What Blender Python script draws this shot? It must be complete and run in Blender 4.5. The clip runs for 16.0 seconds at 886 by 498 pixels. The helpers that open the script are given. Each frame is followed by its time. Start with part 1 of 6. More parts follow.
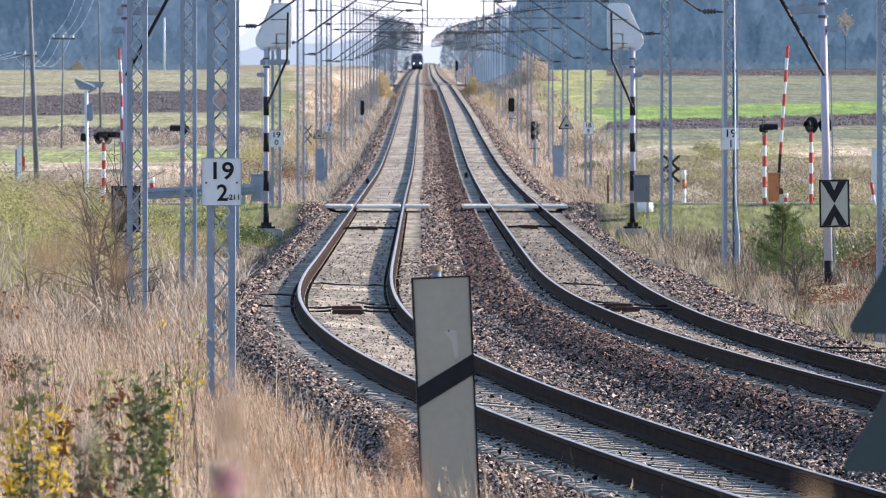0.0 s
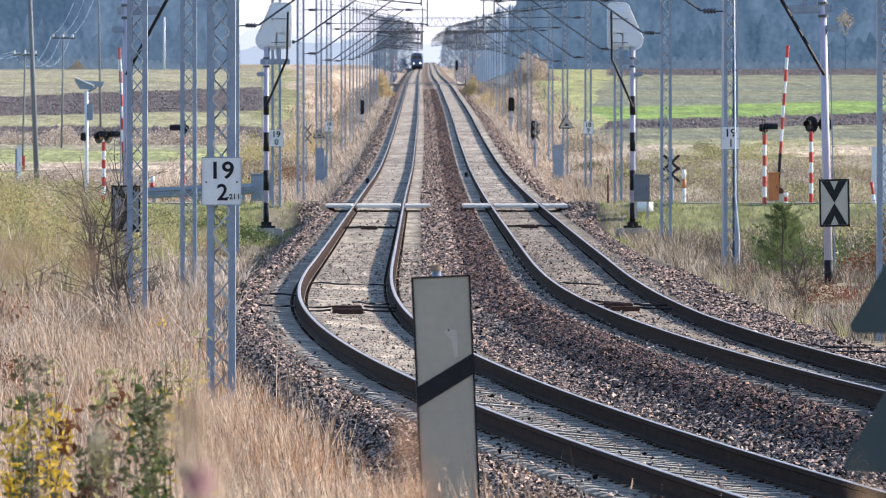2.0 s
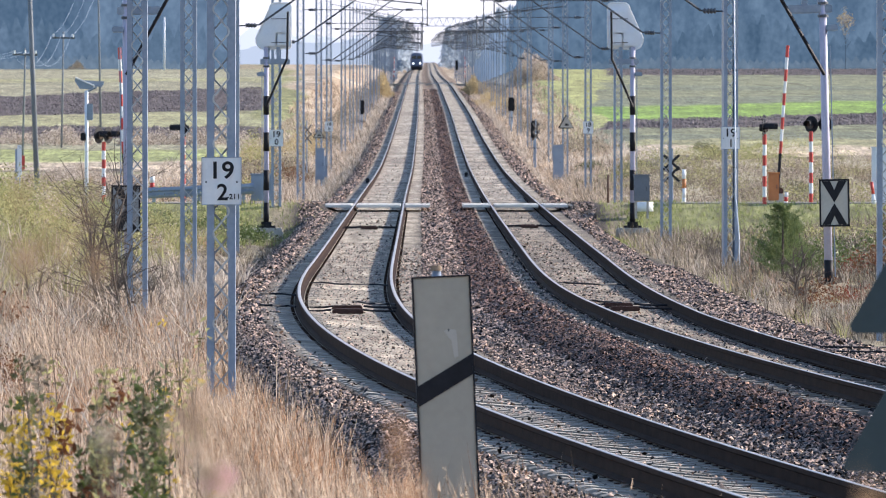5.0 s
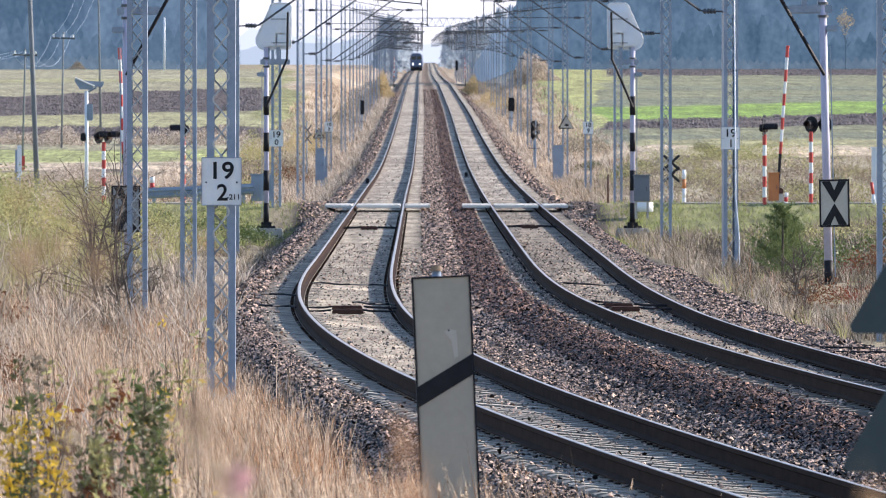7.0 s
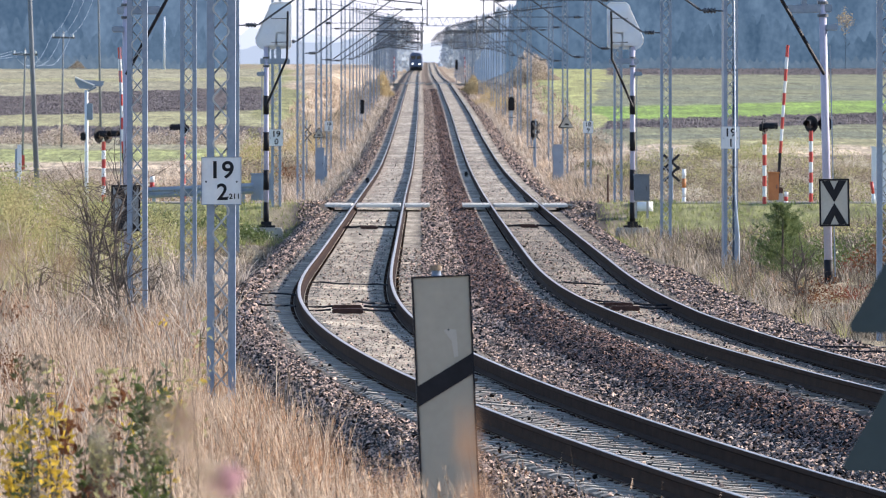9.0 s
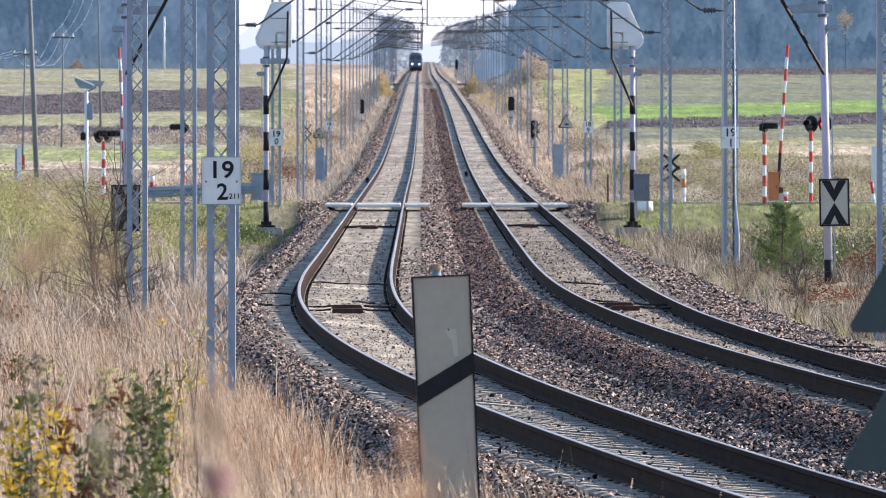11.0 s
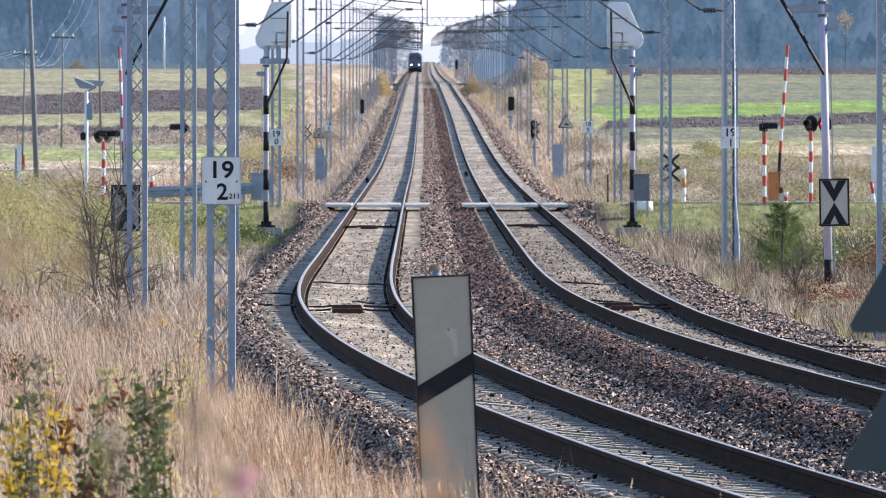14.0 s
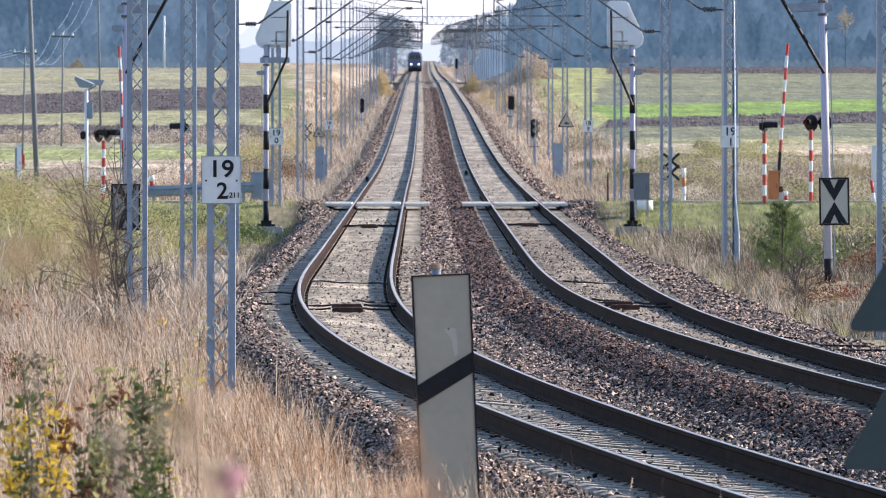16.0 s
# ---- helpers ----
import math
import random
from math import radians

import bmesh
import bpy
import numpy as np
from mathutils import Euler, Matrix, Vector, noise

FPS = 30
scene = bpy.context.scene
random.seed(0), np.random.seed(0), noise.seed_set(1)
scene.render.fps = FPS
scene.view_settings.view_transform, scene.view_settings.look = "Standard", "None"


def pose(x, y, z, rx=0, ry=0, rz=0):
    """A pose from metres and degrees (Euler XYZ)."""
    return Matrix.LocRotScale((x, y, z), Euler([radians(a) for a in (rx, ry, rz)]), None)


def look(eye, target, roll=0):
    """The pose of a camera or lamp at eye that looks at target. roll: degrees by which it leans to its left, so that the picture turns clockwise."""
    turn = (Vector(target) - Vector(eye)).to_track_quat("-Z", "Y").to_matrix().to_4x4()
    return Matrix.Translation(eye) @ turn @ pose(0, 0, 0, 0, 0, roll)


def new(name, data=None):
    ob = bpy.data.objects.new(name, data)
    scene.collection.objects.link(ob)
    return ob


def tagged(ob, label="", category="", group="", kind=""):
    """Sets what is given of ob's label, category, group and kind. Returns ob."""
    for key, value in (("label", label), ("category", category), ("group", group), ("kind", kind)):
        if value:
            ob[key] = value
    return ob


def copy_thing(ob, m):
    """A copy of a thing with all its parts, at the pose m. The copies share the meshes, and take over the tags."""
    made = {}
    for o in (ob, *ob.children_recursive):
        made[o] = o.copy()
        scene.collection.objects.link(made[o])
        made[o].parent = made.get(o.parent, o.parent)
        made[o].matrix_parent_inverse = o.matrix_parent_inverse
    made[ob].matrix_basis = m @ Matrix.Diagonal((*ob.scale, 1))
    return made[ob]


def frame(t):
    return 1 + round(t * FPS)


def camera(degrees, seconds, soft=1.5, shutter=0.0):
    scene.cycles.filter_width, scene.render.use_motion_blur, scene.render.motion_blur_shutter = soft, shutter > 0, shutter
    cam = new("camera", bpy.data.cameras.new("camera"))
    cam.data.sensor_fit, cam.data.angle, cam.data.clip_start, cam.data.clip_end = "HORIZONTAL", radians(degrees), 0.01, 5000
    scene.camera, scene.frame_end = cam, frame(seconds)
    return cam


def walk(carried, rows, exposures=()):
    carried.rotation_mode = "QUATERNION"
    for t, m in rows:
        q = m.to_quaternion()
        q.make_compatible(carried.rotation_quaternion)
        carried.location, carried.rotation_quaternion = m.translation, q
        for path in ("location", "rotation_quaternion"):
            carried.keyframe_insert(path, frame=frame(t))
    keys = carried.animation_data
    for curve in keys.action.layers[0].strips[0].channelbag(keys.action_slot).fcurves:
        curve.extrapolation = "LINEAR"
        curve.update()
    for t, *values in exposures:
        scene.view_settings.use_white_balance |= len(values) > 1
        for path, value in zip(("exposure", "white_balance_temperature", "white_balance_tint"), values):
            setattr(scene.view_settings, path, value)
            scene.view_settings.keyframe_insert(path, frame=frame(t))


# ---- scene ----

# ======================= camera =======================
EYE = 2.65                       # height of the tripod head over the verge
cam = camera(5.106, 16.0, soft=1.0)
cam.data.dof.use_dof = True
cam.data.dof.focus_distance = 105.0
cam.data.dof.aperture_fstop = 22.0


def aim(side, tilt):
    """The tripod's small drift: minutes of arc to the right and downwards."""
    return pose(0, 0, EYE, 90 - 0.5865 - tilt / 60, 0, -side / 60)


walk(cam, [
    (0.0, aim(0.0, 0.0)), (1.5, aim(0.0, 0.05)), (2.2, aim(0.0, 0.22)), (4.2, aim(0.0, 0.26)),
    (6.5, aim(0.0, 0.12)), (7.2, aim(0.0, 0.12)), (8.2, aim(0.0, 0.28)), (9.2, aim(0.03, 0.33)),
    (11.5, aim(0.03, 0.38)), (13.0, aim(0.05, 0.38)), (14.5, aim(0.06, 0.40)), (15.0, aim(0.24, 0.48)),
    (15.5, aim(0.2, 0.68)), (16.0, aim(0.05, 0.72))],
    exposures=[(0.0, 1.03, 6150, 15), (16.0, 1.03, 6150, 15)])

# ======================= daylight =======================
SUN_UP, SUN_RIGHT = radians(23), radians(66)     # height over the horizon; turn to the right of the line
world = bpy.data.worlds.new("sky")
scene.world = world
world.use_nodes = True
sky = world.node_tree.nodes.new("ShaderNodeTexSky")
sky.sky_type, sky.sun_disc = "NISHITA", False
sky.sun_elevation, sky.sun_rotation = SUN_UP, SUN_RIGHT
sky.air_density, sky.dust_density, sky.ozone_density = 1.0, 0.6, 1.5
world.node_tree.links.new(sky.outputs[0], world.node_tree.nodes["Background"].inputs[0])
world.node_tree.nodes["Background"].inputs[1].default_value = 0.12
sun_data = bpy.data.lights.new("sun", "SUN")
sun_data.energy, sun_data.angle, sun_data.color = 4.2, radians(0.6), (1.0, 0.89, 0.74)
sun = new("sun", sun_data)
to_sun = Vector((math.sin(SUN_RIGHT) * math.cos(SUN_UP), math.cos(SUN_RIGHT) * math.cos(SUN_UP), math.sin(SUN_UP)))
sun.matrix_world = look(to_sun * 50, (0, 0, 0))

# ======================= materials =======================


def surface(name, dark, light, scale=4.0, rough=0.8, bump=0.0, metal=0.0, fine=0.35, island=0.0, piece=0.0, glow=None, power=0.0, stretch=(1, 1, 1), thin=0.0, gloss=0.5, span=None):
    """A procedural surface: two colours mixed by a coarse and a fine noise, with relief."""
    m = bpy.data.materials.new(name)
    m.use_nodes = True
    nt = m.node_tree
    shader = nt.nodes["Principled BSDF"]
    add = lambda kind: nt.nodes.new(kind)
    link = nt.links.new
    coord, mapping = add("ShaderNodeTexCoord"), add("ShaderNodeMapping")
    mapping.inputs["Scale"].default_value = stretch
    link(coord.outputs["Object"], mapping.inputs[0])
    coarse, grain = add("ShaderNodeTexNoise"), add("ShaderNodeTexNoise")
    coarse.inputs["Scale"].default_value, grain.inputs["Scale"].default_value = scale, scale * 9
    coarse.inputs["Detail"].default_value, grain.inputs["Detail"].default_value = 4, 3
    link(mapping.outputs[0], coarse.inputs[0]), link(mapping.outputs[0], grain.inputs[0])
    blend = add("ShaderNodeMix")
    blend.inputs[0].default_value = fine
    link(coarse.outputs[0], blend.inputs[2]), link(grain.outputs[0], blend.inputs[3])
    last = blend.outputs[0]
    for amount, kind, socket in ((island, "ShaderNodeNewGeometry", "Random Per Island"), (piece, "ShaderNodeObjectInfo", "Random")):
        if amount:
            source, more = add(kind), add("ShaderNodeMix")
            more.inputs[0].default_value = amount
            link(last, more.inputs[2]), link(source.outputs[socket], more.inputs[3])
            last = more.outputs[0]
    ramp = add("ShaderNodeValToRGB")
    lo, hi = span or ((0.1, 0.9) if island + piece > 0.4 else (0.3, 0.7))
    ramp.color_ramp.elements[0].position, ramp.color_ramp.elements[1].position = lo, hi
    ramp.color_ramp.elements[0].color, ramp.color_ramp.elements[1].color = (*dark, 1), (*light, 1)
    link(last, ramp.inputs[0])
    link(ramp.outputs[0], shader.inputs["Base Color"])
    shader.inputs["Roughness"].default_value, shader.inputs["Metallic"].default_value = rough, metal
    shader.inputs["Specular IOR Level"].default_value = gloss
    if bump:
        relief = add("ShaderNodeBump")
        relief.inputs["Strength"].default_value, relief.inputs["Distance"].default_value = bump, 0.02
        link(blend.outputs[0], relief.inputs["Height"]), link(relief.outputs[0], shader.inputs["Normal"])
    if glow:
        shader.inputs["Emission Color"].default_value, shader.inputs["Emission Strength"].default_value = (*glow, 1), power
    if thin:
        leaf, both = add("ShaderNodeBsdfTranslucent"), add("ShaderNodeMixShader")
        both.inputs[0].default_value = thin
        link(ramp.outputs[0], leaf.inputs[0])
        link(shader.outputs[0], both.inputs[1]), link(leaf.outputs[0], both.inputs[2])
        link(both.outputs[0], nt.nodes["Material Output"].inputs[0])
    return m


M_STEEL = surface("galvanised_steel", (0.175, 0.222, 0.305), (0.31, 0.365, 0.455), 2.5, 0.42, 0.05, 0.2)
# Lighter copy of the mast steel; the bars' sunlight is in the colour.
M_LATTICE = surface("sunlit_galvanised_lattice", (0.32, 0.33, 0.35), (0.56, 0.57, 0.58), 6, 0.45, 0.05, 0.2)
M_DARKSTEEL = surface("weathered_dark_steel", (0.05, 0.055, 0.065), (0.13, 0.14, 0.16), 8, 0.55, 0.1, 0.3)
M_WIRE = surface("tarnished_copper_wire", (0.03, 0.03, 0.035), (0.07, 0.06, 0.06), 8, 0.6)
M_RAIL = surface("rusted_rail_steel", (0.014, 0.0075, 0.005), (0.048, 0.025, 0.017), 9, 0.85, 0.2, 0.0, gloss=0.1, stretch=(1, 0.3, 1))
M_RAILTOP = surface("polished_rail_head", (0.38, 0.355, 0.335), (0.58, 0.545, 0.515), 3, 0.48, 0.0, 0.7, stretch=(3, 0.2, 1))
M_SLEEPER = surface("weathered_concrete_sleeper", (0.275, 0.250, 0.215), (0.43, 0.395, 0.344), 7, 0.95, 0.4, piece=0.35, gloss=0.05)
M_DARKSLEEPER = surface("darker_concrete_sleeper", (0.15, 0.134, 0.115), (0.27, 0.243, 0.21), 7, 0.95, 0.4, piece=0.35, gloss=0.05)
M_CONCRETE = surface("pale_concrete", (0.34, 0.32, 0.28), (0.52, 0.49, 0.44), 5, 0.92, 0.4)
M_SLAB = surface("bleached_crossing_concrete", (0.58, 0.55, 0.50), (0.74, 0.705, 0.65), 3, 0.85, 0.3, piece=0.3)
M_STONE = surface("crushed_granite", (0.012, 0.009, 0.007), (0.82, 0.588, 0.443), 12, 0.44, 0.1, island=0.92, gloss=0.3, span=(0.36, 1.0))
# Rust-brown stone, darkened further for the slope turned from the sun.
M_STONEDARK = surface("rusty_slope_shaded_granite", (0.008, 0.005, 0.004), (0.40, 0.236, 0.166), 12, 0.44, 0.1, island=0.92, gloss=0.3, span=(0.42, 1.0))
M_WHITE = surface("white_enamel", (0.70, 0.71, 0.73), (0.82, 0.83, 0.84), 3, 0.4)
M_BOARD = surface("faded_cream_board", (0.355, 0.325, 0.268), (0.435, 0.40, 0.332), 2.2, 0.55, 0.05, gloss=0.2)
M_CREAM = surface("weathered_white_board", (0.41, 0.39, 0.345), (0.52, 0.495, 0.44), 3, 0.5, gloss=0.2)
# Darker, grimy copy for the left board; its shade is in the colour.
M_SHADEDBOARD = surface("shaded_grimy_board", (0.24, 0.245, 0.25), (0.34, 0.345, 0.35), 3, 0.5, gloss=0.2)
M_CAP = surface("worn_tan_plastic", (0.20, 0.145, 0.095), (0.32, 0.24, 0.17), 20, 0.7, gloss=0.2)
M_GOLD = surface("tawny_autumn_leaves", (0.26, 0.19, 0.09), (0.60, 0.48, 0.29), 3, 0.7, island=0.6, thin=0.45, gloss=0.1)
M_BLACK = surface("black_paint", (0.010, 0.010, 0.014), (0.022, 0.022, 0.027), 5, 0.6, gloss=0.2)
M_RED = surface("red_paint", (0.42, 0.03, 0.025), (0.58, 0.06, 0.05), 5, 0.45)
M_POLE = surface("lavender_grey_pole_paint", (0.40, 0.39, 0.51), (0.51, 0.50, 0.625), 3, 0.5, gloss=0.3)
M_GREYPAINT = surface("light_grey_paint", (0.68, 0.72, 0.78), (0.80, 0.83, 0.88), 2, 0.45)
M_CABINET = surface("blue_grey_cabinet_paint", (0.20, 0.25, 0.33), (0.28, 0.34, 0.43), 2.5, 0.5)
M_DARKCABINET = surface("grey_cabinet_paint", (0.12, 0.14, 0.17), (0.18, 0.205, 0.24), 2.5, 0.5)
M_ORANGE = surface("faded_orange_paint", (0.44, 0.15, 0.045), (0.56, 0.215, 0.07), 4, 0.5)
M_BROWN = surface("rusty_brown_paint", (0.05, 0.026, 0.020), (0.11, 0.055, 0.042), 8, 0.7, 0.1, gloss=0.2)
M_SIGNBACK = surface("grey_green_sign_back", (0.032, 0.050, 0.056), (0.048, 0.072, 0.080), 3, 0.6, gloss=0.3)
M_WOODPOLE = surface("weathered_wood_pole", (0.15, 0.165, 0.18), (0.25, 0.27, 0.29), 6, 0.9, 0.3, stretch=(4, 4, 0.4), gloss=0.2)
M_ASPHALT = surface("worn_asphalt", (0.22, 0.205, 0.18), (0.34, 0.32, 0.28), 0.8, 0.95, 0.2, gloss=0.05)
M_GLASSDARK = surface("dark_window_glass", (0.02, 0.025, 0.03), (0.03, 0.035, 0.045), 2, 0.08)
# Dark blue paint, lifted so that distance haze is in its colour.
M_LOCO = surface("hazed_blue_loco_paint", (0.07, 0.10, 0.18), (0.10, 0.135, 0.225), 1.5, 0.4, gloss=0.2)
M_WAGON = surface("pale_grey_wagon_paint", (0.40, 0.42, 0.45), (0.55, 0.57, 0.6), 0.8, 0.5)
M_HEADLIGHT = surface("lit_headlight", (1, 1, 1), (1, 1, 1), 1, 0.3, glow=(1.0, 0.98, 0.94), power=2.2)
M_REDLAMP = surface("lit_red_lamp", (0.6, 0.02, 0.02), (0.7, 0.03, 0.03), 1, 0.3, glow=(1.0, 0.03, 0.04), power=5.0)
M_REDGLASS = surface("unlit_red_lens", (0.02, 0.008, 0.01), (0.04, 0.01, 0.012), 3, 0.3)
M_STRAW = surface("dry_straw_grass", (0.105, 0.07, 0.045), (0.74, 0.585, 0.445), 0.5, 0.8, island=0.65, thin=0.5, gloss=0.2, span=(0.2, 0.78))
M_RUSTGRASS = surface("russet_dry_grass", (0.16, 0.08, 0.045), (0.58, 0.37, 0.23), 0.5, 0.8, island=0.65, thin=0.5, gloss=0.2, span=(0.2, 0.78))
M_PALEGRASS = surface("pale_grey_dry_weeds", (0.17, 0.135, 0.105), (0.71, 0.61, 0.515), 0.5, 0.85, island=0.65, thin=0.4, gloss=0.2, span=(0.2, 0.78))
M_TAWNY = surface("tawny_dry_grass", (0.20, 0.13, 0.075), (0.48, 0.34, 0.22), 0.5, 0.85, island=0.5, thin=0.4, gloss=0.2)
M_DULLGRASS = surface("dull_brown_dry_weeds", (0.07, 0.058, 0.042), (0.40, 0.34, 0.26), 0.5, 0.85, island=0.65, thin=0.35, gloss=0.2, span=(0.2, 0.78))
M_GREENGRASS = surface("fresh_green_grass", (0.13, 0.15, 0.05), (0.43, 0.46, 0.19), 0.5, 0.8, island=0.6, thin=0.4, gloss=0.2)
M_OLIVE = surface("olive_weed_leaves", (0.15, 0.14, 0.06), (0.52, 0.50, 0.235), 0.6, 0.8, island=0.65, thin=0.4, gloss=0.2, span=(0.2, 0.78))
M_LEAF = surface("dark_green_leaves", (0.022, 0.045, 0.012), (0.16, 0.20, 0.06), 3, 0.52, island=0.6, thin=0.3, gloss=0.35)
M_WEED = surface("dark_olive_leaves", (0.035, 0.042, 0.018), (0.22, 0.22, 0.11), 3, 0.52, island=0.6, thin=0.3, gloss=0.35)
M_YELLOW = surface("yellow_autumn_leaves", (0.34, 0.23, 0.025), (0.76, 0.54, 0.06), 3, 0.6, island=0.6, thin=0.45)
M_RUST = surface("rust_brown_leaves", (0.07, 0.028, 0.014), (0.24, 0.105, 0.05), 3, 0.7, island=0.6, thin=0.3, gloss=0.1)
M_REDLEAF = surface("red_autumn_leaves", (0.14, 0.03, 0.02), (0.32, 0.085, 0.055), 3, 0.7, island=0.6, thin=0.3, gloss=0.1)
M_PINE = surface("pine_needles", (0.05, 0.085, 0.032), (0.27, 0.32, 0.135), 3, 0.7, island=0.6, thin=0.3, gloss=0.2)
M_BARK = surface("grey_brown_bark", (0.045, 0.036, 0.031), (0.19, 0.155, 0.13), 8, 0.9, 0.3, gloss=0.2)
M_TWIG = surface("brown_twigs", (0.06, 0.048, 0.04), (0.17, 0.14, 0.115), 8, 0.9, 0.3, gloss=0.2)
# Distance haze is put into the pine wood's blue base colour.
M_HAZEDWOODS = surface("haze_tinted_pine_wood", (0.080, 0.118, 0.160), (0.115, 0.158, 0.205), 0.12, 0.9, island=0.3, thin=0.5, gloss=0.0)
# These far trees carry the haze as a much lightened blue-grey.
M_FARHAZEDWOODS = surface("far_haze_paled_wood", (0.34, 0.40, 0.47), (0.44, 0.51, 0.59), 0.05, 0.95, island=0.2, thin=0.6, gloss=0.0)
M_PINK = surface("pink_flower", (0.60, 0.34, 0.41), (0.80, 0.54, 0.59), 6, 0.7, thin=0.4)
# Clods are lifted to purple-grey, with distance haze in the colour.
M_CLOD = surface("ploughed_clods", (0.085, 0.074, 0.076), (0.235, 0.205, 0.205), 3, 0.9, 0.2, island=0.7, gloss=0.15)
M_SEED = surface("pale_seed_head", (0.5, 0.44, 0.34), (0.72, 0.66, 0.54), 6, 0.85, thin=0.4)

# ======================= mesh tools =======================


class Solid:
    """Collects boxes, tubes and plates of ONE part and turns them into a mesh."""

    def __init__(self):
        self.v, self.f = [], []

    def add(self, verts, faces):
        k = len(self.v)
        self.v += [tuple(p) for p in verts]
        self.f += [tuple(i + k for i in face) for face in faces]
        return self

    def box(self, x, y, z, sx, sy, sz, m=None, bevel=0.0):
        """A box by its middle and size, the edges chamfered by bevel."""
        bm = bmesh.new()
        bmesh.ops.create_cube(bm, size=1, matrix=Matrix.Diagonal((sx, sy, sz, 1)))
        if bevel:
            bmesh.ops.bevel(bm, geom=bm.edges[:], offset=bevel, segments=2, affect="EDGES")
        bm.verts.index_update()
        t = (m or Matrix()) @ Matrix.Translation((x, y, z))
        self.add([t @ v.co for v in bm.verts], [[v.index for v in f.verts] for f in bm.faces])
        bm.free()
        return self

    def tube(self, a, b, r, r2=None, n=8):
        a, b = Vector(a), Vector(b)
        q = (b - a).to_track_quat("Z", "Y").to_matrix()
        r2 = r if r2 is None else r2
        ring = [(math.cos(2 * math.pi * i / n), math.sin(2 * math.pi * i / n)) for i in range(n)]
        verts = [a + q @ Vector((c * r, s * r, 0)) for c, s in ring] + [b + q @ Vector((c * r2, s * r2, 0)) for c, s in ring]
        faces = [(i, (i + 1) % n, n + (i + 1) % n, n + i) for i in range(n)] + [tuple(range(n - 1, -1, -1)), tuple(range(n, 2 * n))]
        return self.add(verts, faces)

    def path(self, points, r, n=6):
        """One bent rod through the points; r may be a list."""
        pts = [Vector(p) for p in points]
        k = len(self.v)
        for i, p in enumerate(pts):
            q = (pts[min(i + 1, len(pts) - 1)] - pts[max(i - 1, 0)]).to_track_quat("Z", "Y").to_matrix()
            size = r[i] if isinstance(r, list) else r
            self.v += [tuple(p + q @ Vector((size * math.cos(2 * math.pi * j / n), size * math.sin(2 * math.pi * j / n), 0))) for j in range(n)]
        for i in range(len(pts) - 1):
            self.f += [(k + i * n + j, k + i * n + (j + 1) % n, k + (i + 1) * n + (j + 1) % n, k + (i + 1) * n + j) for j in range(n)]
        self.f += [tuple(range(k + n - 1, k - 1, -1)), tuple(range(len(self.v) - n, len(self.v)))]
        return self

    def plate(self, outline, y0, y1):
        """An upright plate: an outline of (x, z), thick from y0 to y1."""
        n = len(outline)
        verts = [(x, y0, z) for x, z in outline] + [(x, y1, z) for x, z in outline]
        faces = [tuple(range(n)), tuple(range(2 * n - 1, n - 1, -1))] + [(i, n + i, n + (i + 1) % n, (i + 1) % n) for i in range(n)]
        return self.add(verts, faces)

    def mesh(self, name, material, smooth=False):
        me = bpy.data.meshes.new(name)
        me.from_pydata(self.v, [], self.f)
        me.materials.append(material)
        bm = bmesh.new()
        bm.from_mesh(me)
        bmesh.ops.recalc_face_normals(bm, faces=bm.faces[:])
        bm.to_mesh(me)
        bm.free()
        if smooth:
            me.polygons.foreach_set("use_smooth", [True] * len(me.polygons))
        return me


def part(name, solid, material, parent, label="", smooth=False):
    ob = new(name, solid.mesh(name, material, smooth) if isinstance(solid, Solid) else solid)
    ob.parent = parent
    return tagged(ob, label)


def thing(name, m, label, category, group="", kind=""):
    ob = new(name)
    ob.matrix_basis = m
    return tagged(ob, label, category, group, kind)


def big_mesh(name, verts, faces, material):
    """A large mesh of triangles from arrays."""
    me = bpy.data.meshes.new(name)
    verts, faces = np.asarray(verts, np.float32).reshape(-1, 3), np.asarray(faces, np.int32).reshape(-1, 3)
    me.vertices.add(len(verts)), me.loops.add(faces.size), me.polygons.add(len(faces))
    me.vertices.foreach_set("co", verts.ravel())
    me.loops.foreach_set("vertex_index", faces.ravel())
    me.polygons.foreach_set("loop_start", np.arange(0, faces.size, 3, dtype=np.int32))
    me.materials.append(material)
    me.update()
    me.validate()
    return me


def lettering(text, size, material, parent, x, z, y=-0.012, narrow=1.0):
    """Raised letters of the built-in font on an upright board that faces -y, centred on (x, z)."""
    curve = bpy.data.curves.new("lettering", "FONT")
    curve.body, curve.size, curve.extrude = text, size, 0.002
    curve.align_x, curve.align_y, curve.offset = "CENTER", "CENTER", size * 0.016
    made = new("lettering", curve)
    bpy.context.view_layer.update()
    me = bpy.data.meshes.new_from_object(made.evaluated_get(bpy.context.evaluated_depsgraph_get()))
    bpy.data.objects.remove(made)
    me.materials.clear()
    me.materials.append(material)
    me.transform(Matrix.Translation((x, y, z)) @ Matrix.Rotation(radians(90), 4, "X") @ Matrix.Diagonal((narrow, 1, 1, 1)))
    return part("lettering", me, material, parent, "dark painted number")


# ======================= the line of the railway =======================
STEP = 2.0
RUN = np.arange(-200, 4601, STEP)


def eased(points, width):
    d, v = zip(*points)
    raw = np.interp(RUN, d, v)
    n = int(width / STEP)
    kernel = np.hanning(2 * n + 3)
    return np.convolve(np.pad(raw, n + 1, mode="reflect", reflect_type="odd"), kernel / kernel.sum(), mode="valid")


